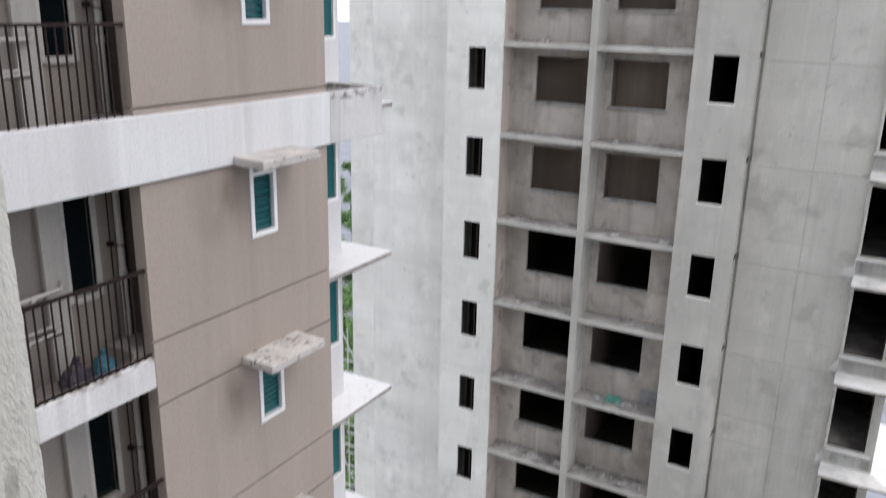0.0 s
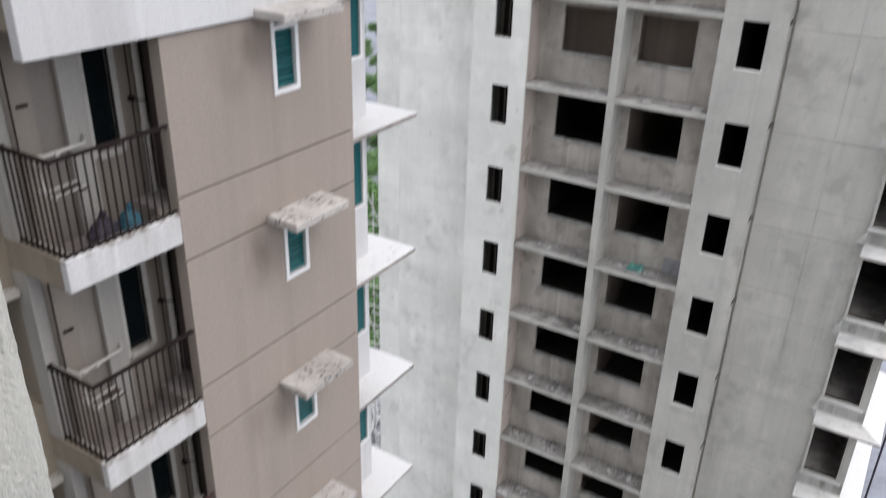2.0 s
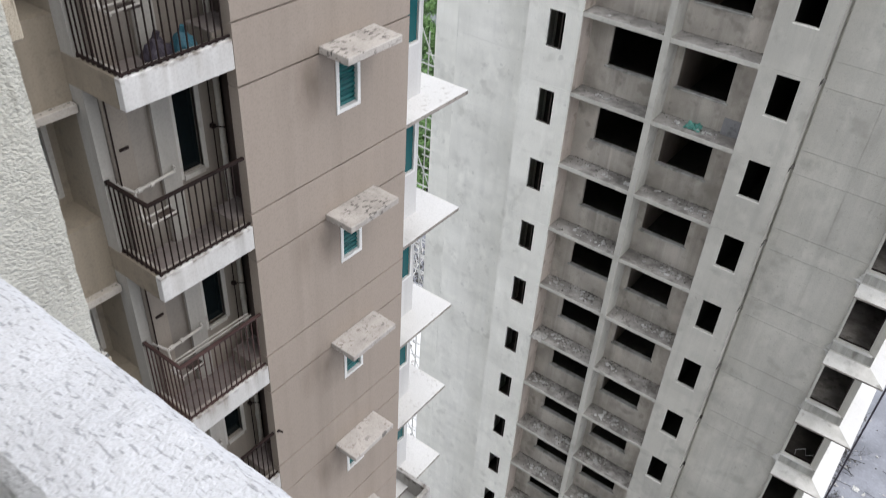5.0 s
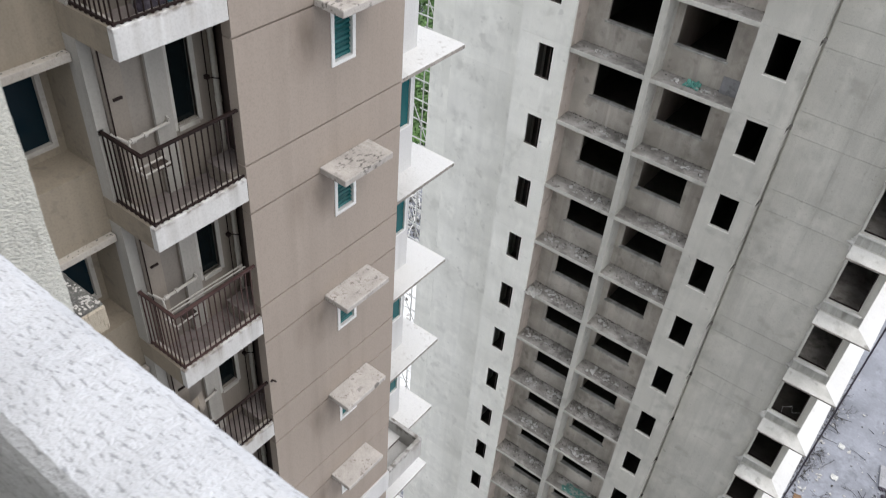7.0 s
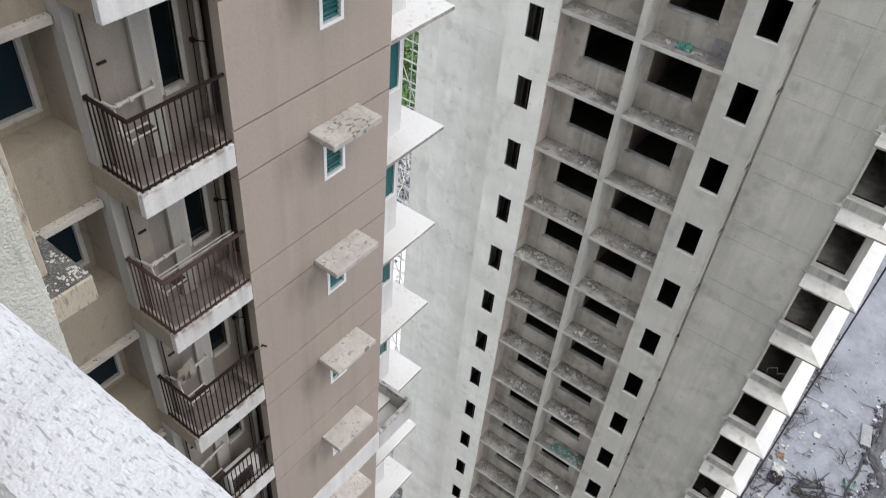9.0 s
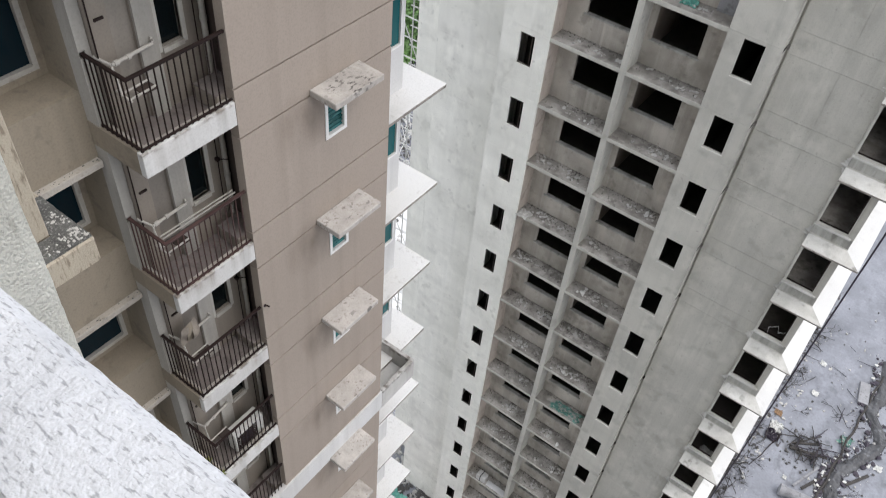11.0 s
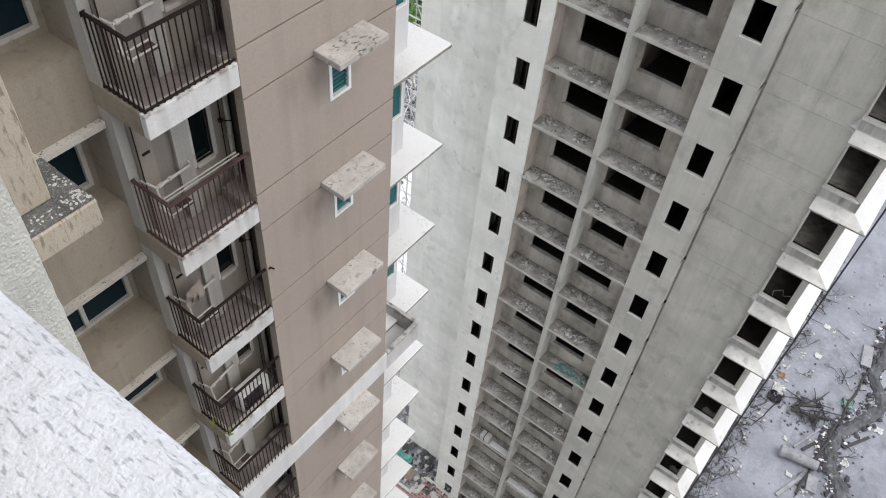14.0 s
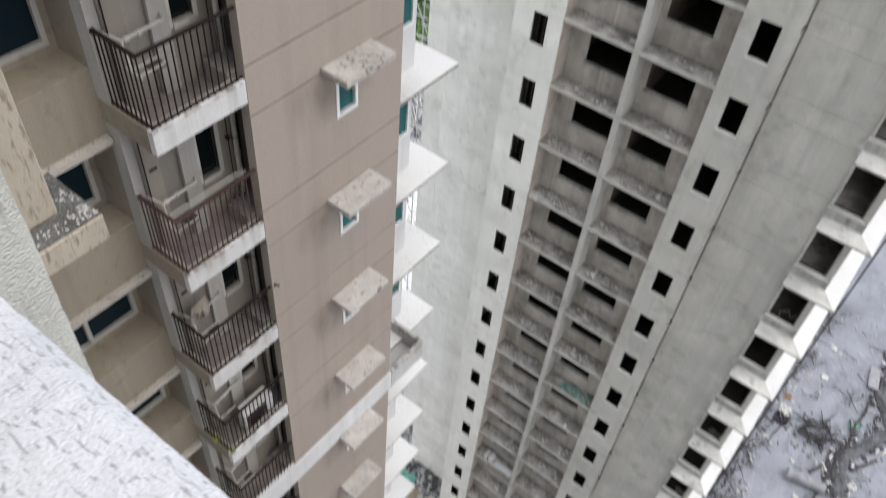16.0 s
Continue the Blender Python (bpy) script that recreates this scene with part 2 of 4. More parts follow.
MORTAR = material("pale_mortar_lumps", (0.70, 0.69, 0.66), (0.48, 0.47, 0.44), 3.0, 0.95, 0.3, vary=0.2)
GRIT = material("dark_grit", (0.14, 0.13, 0.113), (0.085, 0.078, 0.068), 3.0, 0.95, 0.3)
LEAF = material("leaf", (0.125, 0.235, 0.065), (0.06, 0.125, 0.035), 1.5, 0.6, 0.0, vary=0.2)
WEED = material("weed_leaf", (0.26, 0.27, 0.06), (0.14, 0.17, 0.04), 4.0, 0.6, 0.0)
BARK = material("bark", (0.05, 0.045, 0.041), (0.03, 0.027, 0.025), 4.0, 0.9, 0.5)
REDBRICK = material("red_paver", (0.20, 0.075, 0.065), (0.14, 0.055, 0.05), 1.0, 0.85, 0.2, spots=0.2, spot_colour=(0.12, 0.10, 0.09))
nt = REDBRICK.node_tree
bt = nt.nodes.new("ShaderNodeTexBrick")
bt.inputs["Scale"].default_value = 1.0
bt.inputs["Brick Width"].default_value, bt.inputs["Row Height"].default_value, bt.inputs["Mortar Size"].default_value = 0.42, 0.21, 0.03
bt.inputs["Color1"].default_value, bt.inputs["Color2"].default_value, bt.inputs["Mortar"].default_value = (0.17, 0.06, 0.055, 1), (0.24, 0.12, 0.11, 1), (0.30, 0.27, 0.25, 1)
pg = nt.nodes.new("ShaderNodeNewGeometry")
nt.links.new(pg.outputs["Position"], bt.inputs["Vector"])
nt.links.new(bt.outputs["Color"], nt.nodes["Principled BSDF"].inputs["Base Color"])
TARP = material("green_tarpaulin", (0.16, 0.40, 0.33), (0.06, 0.24, 0.20), 3.0, 0.5, 0.2)
NET = material("teal_netting", (0.10, 0.24, 0.20), (0.05, 0.15, 0.125), 3.0, 0.7, 0.3, spots=1.0, spot_colour=(0.30, 0.29, 0.27), spot_scale=6.0, spot_hi=0.58)
BLUE = material("blue_bag", (0.02, 0.11, 0.15), (0.012, 0.065, 0.09), 4.0, 0.6, 0.2)
RAG = material("orange_rag", (0.24, 0.15, 0.085), (0.17, 0.11, 0.065), 3.0, 0.9, 0.2)
BLACKBAG = material("dark_bag", (0.03, 0.022, 0.035), (0.018, 0.014, 0.022), 4.0, 0.6, 0.2)
PLASTIC = material("off_white_plastic", (0.55, 0.55, 0.525), (0.45, 0.445, 0.42), 3.0, 0.5, 0.05)


# ---- mesh helpers ----
def box(bm, x0, x1, y0, y1, z0, z1, bevel=0.0):
    vs = [bm.verts.new(p) for p in ((x0, y0, z0), (x1, y0, z0), (x1, y1, z0), (x0, y1, z0), (x0, y0, z1), (x1, y0, z1), (x1, y1, z1), (x0, y1, z1))]
    fs = [bm.faces.new([vs[i] for i in q]) for q in ((3, 2, 1, 0), (4, 5, 6, 7), (0, 1, 5, 4), (1, 2, 6, 5), (2, 3, 7, 6), (3, 0, 4, 7))]
    if bevel:
        bmesh.ops.bevel(bm, geom=list({e for f in fs for e in f.edges}), offset=bevel, segments=1, affect="EDGES")
    return bm


def boxes(*spans, bevel=0.0):
    bm = bmesh.new()
    for s in spans:
        box(bm, *s, bevel=bevel)
    return bm


def tube(bm, a, b, r, sides=6):
    a, b = Vector(a), Vector(b)
    q = (b - a).to_track_quat("Z", "Y").to_matrix()
    rings = [[bm.verts.new(p + q @ Vector((r * math.cos(2 * math.pi * i / sides), r * math.sin(2 * math.pi * i / sides), 0))) for i in range(sides)] for p in (a, b)]
    for i in range(sides):
        bm.faces.new((rings[0][i], rings[0][(i + 1) % sides], rings[1][(i + 1) % sides], rings[1][i]))
    bm.faces.new(rings[0][::-1])
    bm.faces.new(rings[1])
    return bm


def welded(bm):
    bmesh.ops.remove_doubles(bm, verts=bm.verts, dist=1e-4)
    return bm


def mesh_of(bm, name):
    me = bpy.data.meshes.new(name)
    bm.normal_update()
    bm.to_mesh(me)
    bm.free()
    return me


def part(name, bm, material, parent=None, label="", at=(0, 0, 0)):
    """One mesh object under a thing or a part; bm may be a ready mesh, which is then shared."""
    me = bm if isinstance(bm, bpy.types.Mesh) else mesh_of(bm, name)
    if not me.materials:
        me.materials.append(material)
    ob = new(name, me)
    ob.location = at
    if parent:
        ob.parent = parent
    if label:
        ob["label"] = label
    return ob


def thing(name, label, category, group="", kind="", at=(0, 0, 0)):
    ob = new(name)
    ob.location = at
    return tagged(ob, label, category, group, kind)


def wall_with_hole(x0, x1, y0, y1, z0, z1, a0, a1, b0, b1, axis="x", bevel=0.0):
    """A wall panel with one opening through it; the opening runs a0..a1 along the axis and b0..b1 upwards."""
    bm = bmesh.new()
    if axis == "x":
        for s in ((x0, a0, y0, y1, z0, z1), (a1, x1, y0, y1, z0, z1), (a0, a1, y0, y1, z0, b0), (a0, a1, y0, y1, b1, z1)):
            box(bm, *s)
    else:
        for s in ((x0, x1, y0, a0, z0, z1), (x0, x1, a1, y1, z0, z1), (x0, x1, a0, a1, z0, b0), (x0, x1, a0, a1, b1, z1)):
            box(bm, *s)
    bmesh.ops.remove_doubles(bm, verts=bm.verts, dist=1e-5)
    return bm


def stone(rng, size):
    """A broken lump, as a mesh of about 20 faces."""
    bm = bmesh.new()
    bmesh.ops.create_icosphere(bm, subdivisions=1, radius=size)
    sx, sy, sz = rng.uniform(0.6, 1.3), rng.uniform(0.5, 1.1), rng.uniform(0.35, 0.8)
    for v in bm.verts:
        k = rng.uniform(0.75, 1.2)
        v.co = Vector((v.co.x * sx * k, v.co.y * sy * k, v.co.z * sz * k))
    return bm


GZ = -42.2      # ground level
FZ, H = 1.36, 3.0     # a floor of the raw tower, and its storey
HT = 3.044       # storey of the finished block
XF, ZB = 4.955, 9.794        # front of the finished block

# ---- ground ----
bm = bmesh.new()
bmesh.ops.create_grid(bm, x_segments=40, y_segments=40, size=2500)
ground = part("ground", bm, GROUND, at=(0, 0, GZ))
tagged(ground, "pale grey cement and mud ground of a building site", "ground", kind="structure")

# ---- raw concrete tower ----
tower = thing("concrete_tower", "unfinished bare concrete apartment tower with open bays", "building")
K0, K1 = -9, 14


def floor_z(k):
    """The floor level k storeys down."""
    return FZ - H * k


pier_l = mesh_of(wall_with_hole(-0.9, 1.21, 0, 0.10, -3.0, -0.006, -0.06, 0.59, -1.60, -0.23), "window_wall")
pier_r = mesh_of(wall_with_hole(7.365, 9.17, 0, 0.10, -3.0, -0.006, 7.93, 8.65, -1.49, -0.12), "window_wall")
slab_m = mesh_of(boxes((1.21, 4.175, 0.03, 0.9, -0.17, 0), (4.42, 7.365, 0.03, 0.9, -0.17, 0), bevel=0.008), "floor_slab")
slab_m.materials.append(SLAB)
slab_m.materials.append(CONC)
for f in slab_m.polygons:
    f.material_index = 0 if f.normal.z > 0.9 else 1
deep_m = mesh_of(boxes((-0.7, 13.59, 1.1, 8.0, -0.17, -0.004)), "floor_slab")
div_m = mesh_of(boxes((4.175, 4.42, 0.0, 0.9, -3.0, -0.004), bevel=0.006), "divider")
ret_l = mesh_of(boxes((1.01, 1.21, 0.10, 0.9, -3.0, -0.17)), "return_wall")
ret_e = mesh_of(boxes((9.05, 9.168, 0.10, 0.599, -3.0, -0.006)), "return_wall")
ret_r = mesh_of(boxes((7.365, 7.565, 0.10, 0.9, -3.0, -0.17)), "return_wall")
back_l = mesh_of(wall_with_hole(1.01, 4.30, 0.9, 1.02, -3.0, -0.17, 2.05, 3.95, -1.98, -0.45), "back_wall")
back_r = mesh_of(wall_with_hole(4.30, 7.565, 0.9, 1.02, -3.0, -0.17, 4.68, 6.47, -1.95, -0.45), "back_wall")
sill_l = mesh_of(boxes((1.96, 4.02, 0.82, 1.03, -2.03, -1.96), bevel=0.01), "sill")
sill_r = mesh_of(boxes((4.62, 6.55, 0.82, 1.03, -2.0, -1.93), bevel=0.01), "sill")
# panels stop short of the pier: an added slot that shades the corner
side_ms = [mesh_of(boxes((a, b, 0.42, 0.432, c, d)), "wall_panel") for a, b, c, d in ((9.26, 10.958, -3.253, -2.413), (9.26, 10.958, -2.399, -0.263), (10.972, 12.45, -3.253, -2.413), (10.972, 12.45, -2.399, -0.263))]
plain_m = mesh_of(boxes((9.26, 12.45, 0.42, 0.60, -3.256, -0.262), (9.170, 9.26, 0.52, 0.60, -3.256, -0.262)), "wall_panel")
far_l = mesh_of(boxes((-5.06, -0.7, 1.7, 1.9, -3.0, -0.006)), "wall_panel")
far_m = mesh_of(boxes((-7.9, -5.06, 4.0, 4.2, -3.0, -0.006)), "wall_panel")
ret_f = mesh_of(boxes((-5.26, -5.06, 1.9, 4.0, -3.0, -0.006)), "return_wall")
ret_c = mesh_of(boxes((-0.9, -0.7, 0.10, 1.7, -3.0, -0.006)), "return_wall")
curb_m = mesh_of(boxes((12.45, 13.79, 0.25, 0.45, -3.0, -2.60)), "curb")
head_m = mesh_of(boxes((12.45, 13.79, 0.25, 0.45, -0.45, -0.006)), "lintel")
jamb_m = mesh_of(boxes((13.62, 13.79, 0.25, 0.45, -2.60, -0.45)), "jamb")
wsill_m = mesh_of(boxes((12.41, 13.70, 0.17, 0.40, -2.60, -2.54), bevel=0.01), "sill")


def hipped_ledge():
    """A sloping slab round the corner: the front run, and the run along the side."""
    bm = bmesh.new()
    zi, zo, zb = -0.05, -0.19, -0.26
    p = {"a": (12.43, -0.375), "b": (14.415, -0.375), "c": (14.415, 4.0), "d": (13.79, 4.0), "e": (13.79, 0.25), "f": (12.43, 0.25)}
    top = {k: bm.verts.new((*v, zo if k in "abc" else zi)) for k, v in p.items()}
    low = {k: bm.verts.new((*v, zb)) for k, v in p.items()}
    f1 = bm.faces.new([top[k] for k in "abef"])
    f2 = bm.faces.new([top[k] for k in "bcde"])
    bm.faces.new([low[k] for k in "feba"])
    bm.faces.new([low[k] for k in "edcb"])
    for i, j in zip("abcdef", "bcdefa"):
        bm.faces.new((low[i], low[j], top[j], top[i]))
    return bm, f1, f2


bm, f1, f2 = hipped_ledge()
bm.faces.ensure_lookup_table()
f1.material_index = 1
# side and under faces are darker than the sloping tops
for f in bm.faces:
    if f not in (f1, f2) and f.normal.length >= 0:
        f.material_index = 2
f2.material_index = 0
ledge_m = mesh_of(bm, "corner_ledge")
ledge_m.materials.append(LEDGE)
ledge_m.materials.append(LEDGE_DIRTY)
ledge_m.materials.append(EDGE)
frame_m = mesh_of(boxes((12.45, 12.52, 0.29, 0.37, -2.54, -0.45), (13.54, 13.62, 0.28, 0.38, -2.54, -0.45), (12.52, 13.54, 0.29, 0.37, -2.54, -2.46)), "window_frame")
sash_m = mesh_of(boxes((13.50, 13.54, 0.30, 0.36, -2.46, -0.45), (12.52, 13.50, 0.30, 0.36, -2.46, -2.43)), "sash")
jambin_m = mesh_of(boxes((0.44, 0.465, 0.07, 0.09, -1.60, -0.23), (-0.06, 0.59, 0.05, 0.09, -1.60, -1.56)), "sash")
back_p = mesh_of(boxes((9.26, 12.45, 0.434, 0.52, -3.256, -0.262), (9.17, 12.45, 0.52, 0.60, -3.256, -0.262)), "wall_backing")
rim_m = mesh_of(boxes((7.90, 8.68, -0.012, 0.03, -1.535, -1.49), bevel=0.004), "window_sill")
inner_m = mesh_of(boxes((-0.7, 13.59, 7.8, 8.0, -3.0, -0.17)), "rear_wall")
parts_m = [mesh_of(boxes(s), "partition") for s in ((4.25, 4.38, 1.1, 7.8, -3.0, -0.17), (0.91, 1.01, 1.1, 7.8, -3.0, -0.17), (7.565, 7.7, 0.9, 7.8, -3.0, -0.17), (9.05, 9.168, 0.605, 7.8, -3.0, -0.17), (11.95, 12.07, 0.605, 7.8, -3.0, -0.17), (-0.7, -0.5, 1.9, 7.8, -3.0, -0.004))]
small_m = [mesh_of(boxes(s), "floor_slab") for s in ((-0.7, 1.01, 0.10, 1.1, -0.17, -0.004), (7.565, 9.17, 0.10, 1.1, -0.17, -0.004))]
# room light put into the floor colour: pale on upper storeys, dark lower down
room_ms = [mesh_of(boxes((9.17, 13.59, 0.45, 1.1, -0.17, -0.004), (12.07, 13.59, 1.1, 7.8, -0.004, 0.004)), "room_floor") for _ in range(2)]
# unseen opening in the upper side walls, added to light the corner rooms
east_m = mesh_of(wall_with_hole(13.59, 13.79, 0.45, 8.0, -3.0, -0.006, 1.2, 2.3, -2.0, -0.9, axis="y"), "side_wall")
east_shut = mesh_of(boxes((13.59, 13.79, 0.45, 8.0, -3.0, -0.006)), "side_wall")
# added partition near the openings, so that the upper rooms look lit
screen_m = mesh_of(boxes((1.02, 4.24, 2.3, 2.4, -2.99, -0.175), (4.39, 7.56, 2.3, 2.4, -2.99, -0.175)), "partition")
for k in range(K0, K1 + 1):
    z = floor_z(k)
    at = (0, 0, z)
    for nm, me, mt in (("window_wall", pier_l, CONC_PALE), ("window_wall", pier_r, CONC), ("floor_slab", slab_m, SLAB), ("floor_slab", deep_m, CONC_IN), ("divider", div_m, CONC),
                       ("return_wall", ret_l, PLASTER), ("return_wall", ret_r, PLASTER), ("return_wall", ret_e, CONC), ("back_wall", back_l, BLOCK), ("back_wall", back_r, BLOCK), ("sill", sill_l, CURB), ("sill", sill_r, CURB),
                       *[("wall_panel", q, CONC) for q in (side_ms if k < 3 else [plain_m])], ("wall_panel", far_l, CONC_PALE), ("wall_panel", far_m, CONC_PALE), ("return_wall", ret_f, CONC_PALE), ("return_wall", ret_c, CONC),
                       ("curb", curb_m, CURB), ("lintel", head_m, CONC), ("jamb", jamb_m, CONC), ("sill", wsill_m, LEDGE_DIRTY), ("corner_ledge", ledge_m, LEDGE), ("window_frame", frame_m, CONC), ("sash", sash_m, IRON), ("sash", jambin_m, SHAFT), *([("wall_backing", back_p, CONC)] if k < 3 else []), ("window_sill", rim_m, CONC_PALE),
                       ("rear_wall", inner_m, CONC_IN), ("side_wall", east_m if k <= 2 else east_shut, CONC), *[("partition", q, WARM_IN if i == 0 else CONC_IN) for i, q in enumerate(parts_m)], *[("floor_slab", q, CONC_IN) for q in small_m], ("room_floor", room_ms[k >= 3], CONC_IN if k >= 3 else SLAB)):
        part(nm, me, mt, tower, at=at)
    if k <= -4:
        part("partition", screen_m, WARM_IN, tower, at=at)
part("roof", boxes((-7.9, 13.79, 0, 8, 0, 0.3)), CONC, tower, at=(0, 0, floor_z(K0) + 0.02))

# ---- finished beige block ----
block = thing("apartment_block", "finished beige apartment block with white bands and small balconies", "building")
YL, YR = -17.93, -14.19
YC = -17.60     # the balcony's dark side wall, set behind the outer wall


tall_m = mesh_of(wall_with_hole(XF - 0.2, XF, YL, YR, 0.276 - HT, -0.683, -16.0, -15.46, -1.81, -0.693, axis="y"), "wall_panel")
short_m = mesh_of(boxes((XF - 0.2, XF, YL, YR, -0.651, 0.244)), "wall_panel")
groove_m = mesh_of(boxes((XF - 0.2, XF - 0.045, YL + 0.01, YR - 0.01, -0.683, -0.651), (XF - 0.2, XF - 0.045, YL + 0.01, YR - 0.01, 0.244, 0.276)), "groove")
core_m = mesh_of(boxes((2.4, XF - 0.2, YC, YC + 0.15, -3.06, 0)), "side_wall")
core_n = mesh_of(boxes((3.0, XF - 0.2, YR - 0.15, YR, -3.06, 0)), "side_wall")
wfr_m = mesh_of(boxes((XF - 0.06, XF + 0.02, -16.01, -15.94, -1.82, -0.68), (XF - 0.06, XF + 0.02, -15.52, -15.45, -1.82, -0.68), (XF - 0.06, XF + 0.02, -15.94, -15.52, -1.82, -1.75), (XF - 0.06, XF + 0.02, -15.94, -15.52, -0.90, -0.84)), "window_frame")
pane_m = mesh_of(boxes((XF - 0.10, XF - 0.08, -15.96, -15.50, -1.78, -0.68)), "pane")
bm = bmesh.new()
for i in range(11):
    z = -1.72 + i * 0.09
    vs = [bm.verts.new(p) for p in ((XF - 0.055, -15.94, z + 0.03), (XF - 0.025, -15.94, z), (XF - 0.025, -15.52, z), (XF - 0.055, -15.52, z + 0.03))]
    bm.faces.new(vs)
bmesh.ops.solidify(bm, geom=bm.faces[:], thickness=0.006)
louvre_m = mesh_of(bm, "louvre")
SH_T = -0.54   # top of the shade below its floor


def sun_shade():
    bm = boxes((XF, XF + 0.6, -16.355, -15.10, SH_T - 0.13, SH_T), bevel=0.012)
    for v in bm.verts:
        v.co.z -= (v.co.x - XF) * 0.03
    return bm


shade_m, shade_b = mesh_of(sun_shade(), "sun_shade"), mesh_of(sun_shade(), "sun_shade")
# secondary set-back wing with its ledges
XS, YS = 3.63, -12.08
wing_m = mesh_of(wall_with_hole(XS - 0.2, XS, YR, YS, -3.06, -0.006, -13.9, YS - 0.09, -2.15, -0.42, axis="y"), "wing_wall")
wing_s = mesh_of(boxes((0, XS - 0.2, YS - 0.2, YS, -3.06, -0.006)), "wing_wall")
wpane_m = mesh_of(boxes((XS - 0.06, XS - 0.04, -13.9, YS - 0.09, -2.15, -0.42)), "pane")
wframe_m = mesh_of(boxes((XS - 0.1, XS + 0.01, YS - 0.15, YS - 0.09, -2.15, -0.42), (XS - 0.1, XS + 0.01, -13.9, YS - 0.15, -2.15, -2.09), (XS - 0.1, XS + 0.005, -13.0, -12.95, -2.09, -0.42)), "window_frame")
nledge_m = mesh_of(boxes((1.0, 4.285, YR - 0.2, -11.235, -0.38, -0.27), bevel=0.012), "ledge")
nledge_m.materials.append(LEDGE_N)
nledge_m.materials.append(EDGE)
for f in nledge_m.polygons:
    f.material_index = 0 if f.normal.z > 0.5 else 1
KT0, KT1 = -6, 15
BF = -0.18      # balcony floor below the top of its upstand
bslab_m = mesh_of(boxes((3.0, XF - 0.02, -19.64, YL, BF - 0.14, BF), (3.0, XF - 0.2, YL, YC, BF - 0.14, BF)), "floor_slab")
fascia_m = mesh_of(boxes((XF - 0.12, XF, -19.65, YL - 0.004, -0.385, 0.045), bevel=0.008), "fascia")
sidebeam_m = mesh_of(boxes((3.72, XF - 0.12, -19.65, -19.53, -0.385, 0.04)), "side_beam")
kerb_m = mesh_of(boxes((XF - 0.17, XF - 0.12, -19.53, YL - 0.004, BF, 0.045), (4.0, XF - 0.17, -19.53, -19.48, BF, 0.045)), "kerb")
nib_m = mesh_of(boxes((3.74, 4.02, -19.64, -19.46, 0.042, 2.65)), "pillar")
XB = 4.1
bback_m = mesh_of(welded(boxes((XB - 0.15, XB, -19.45, -19.15, BF, 2.65), (XB - 0.15, XB, -19.15, -18.8, 2.2, 2.65), (XB - 0.15, XB, -18.8, -18.43, BF, 2.65), (XB - 0.15, XB, -18.43, -18.05, BF, 0.85), (XB - 0.15, XB, -18.43, -18.05, 2.2, 2.65), (XB - 0.15, XB, -18.05, YC, BF, 2.65))), "back_wall")
door_m = mesh_of(boxes((XB - 0.09, XB - 0.05, -19.15, -18.8, BF, 2.2)), "door")
pil_m = mesh_of(boxes((XB, XB + 0.05, -18.80, -18.495, BF, 2.65)), "pilaster")
bwin_f = mesh_of(boxes((XB - 0.05, XB + 0.025, -18.49, -18.43, 0.79, 2.26), (XB - 0.05, XB + 0.025, -18.05, -17.97, 0.79, 2.26), (XB - 0.05, XB + 0.05, -18.43, -18.05, 0.77, 0.85), (XB - 0.05, XB + 0.025, -18.43, -18.05, 2.2, 2.26)), "window_frame")
bwin_p = mesh_of(boxes((XB - 0.09, XB - 0.07, -18.45, -18.03, 0.81, 2.24)), "pane")
# window niche beside the balcony
spand_m = mesh_of(boxes((3.6, 3.74, -26.0, -19.64, -0.635, 0.53), (3.0, 3.6, -26.0, -19.64, 0.45, 0.53)), "spandrel")
lip_m = mesh_of(boxes((3.0, 3.86, -26.0, -19.655, -0.765, -0.637), bevel=0.01), "shade_lip")
niche_w = mesh_of(wall_with_hole(2.9, 3.05, -26.0, -19.64, -0.77, 2.26, -22.4, -19.76, 0.67, 2.10, axis="y"), "niche_wall")
niche_s = mesh_of(boxes((2.9, 3.74, -19.64, -19.36, 0.0, 3.04)), "niche_side")
nwf_m = mesh_of(boxes((3.0, 3.08, -19.84, -19.76, 0.67, 2.10), (3.0, 3.08, -22.4, -19.84, 0.67, 0.75), (3.0, 3.08, -20.82, -20.74, 0.75, 2.10)), "window_frame")
nwp_m = mesh_of(boxes((2.97, 2.99, -22.4, -19.79, 0.70, 2.10)), "pane")


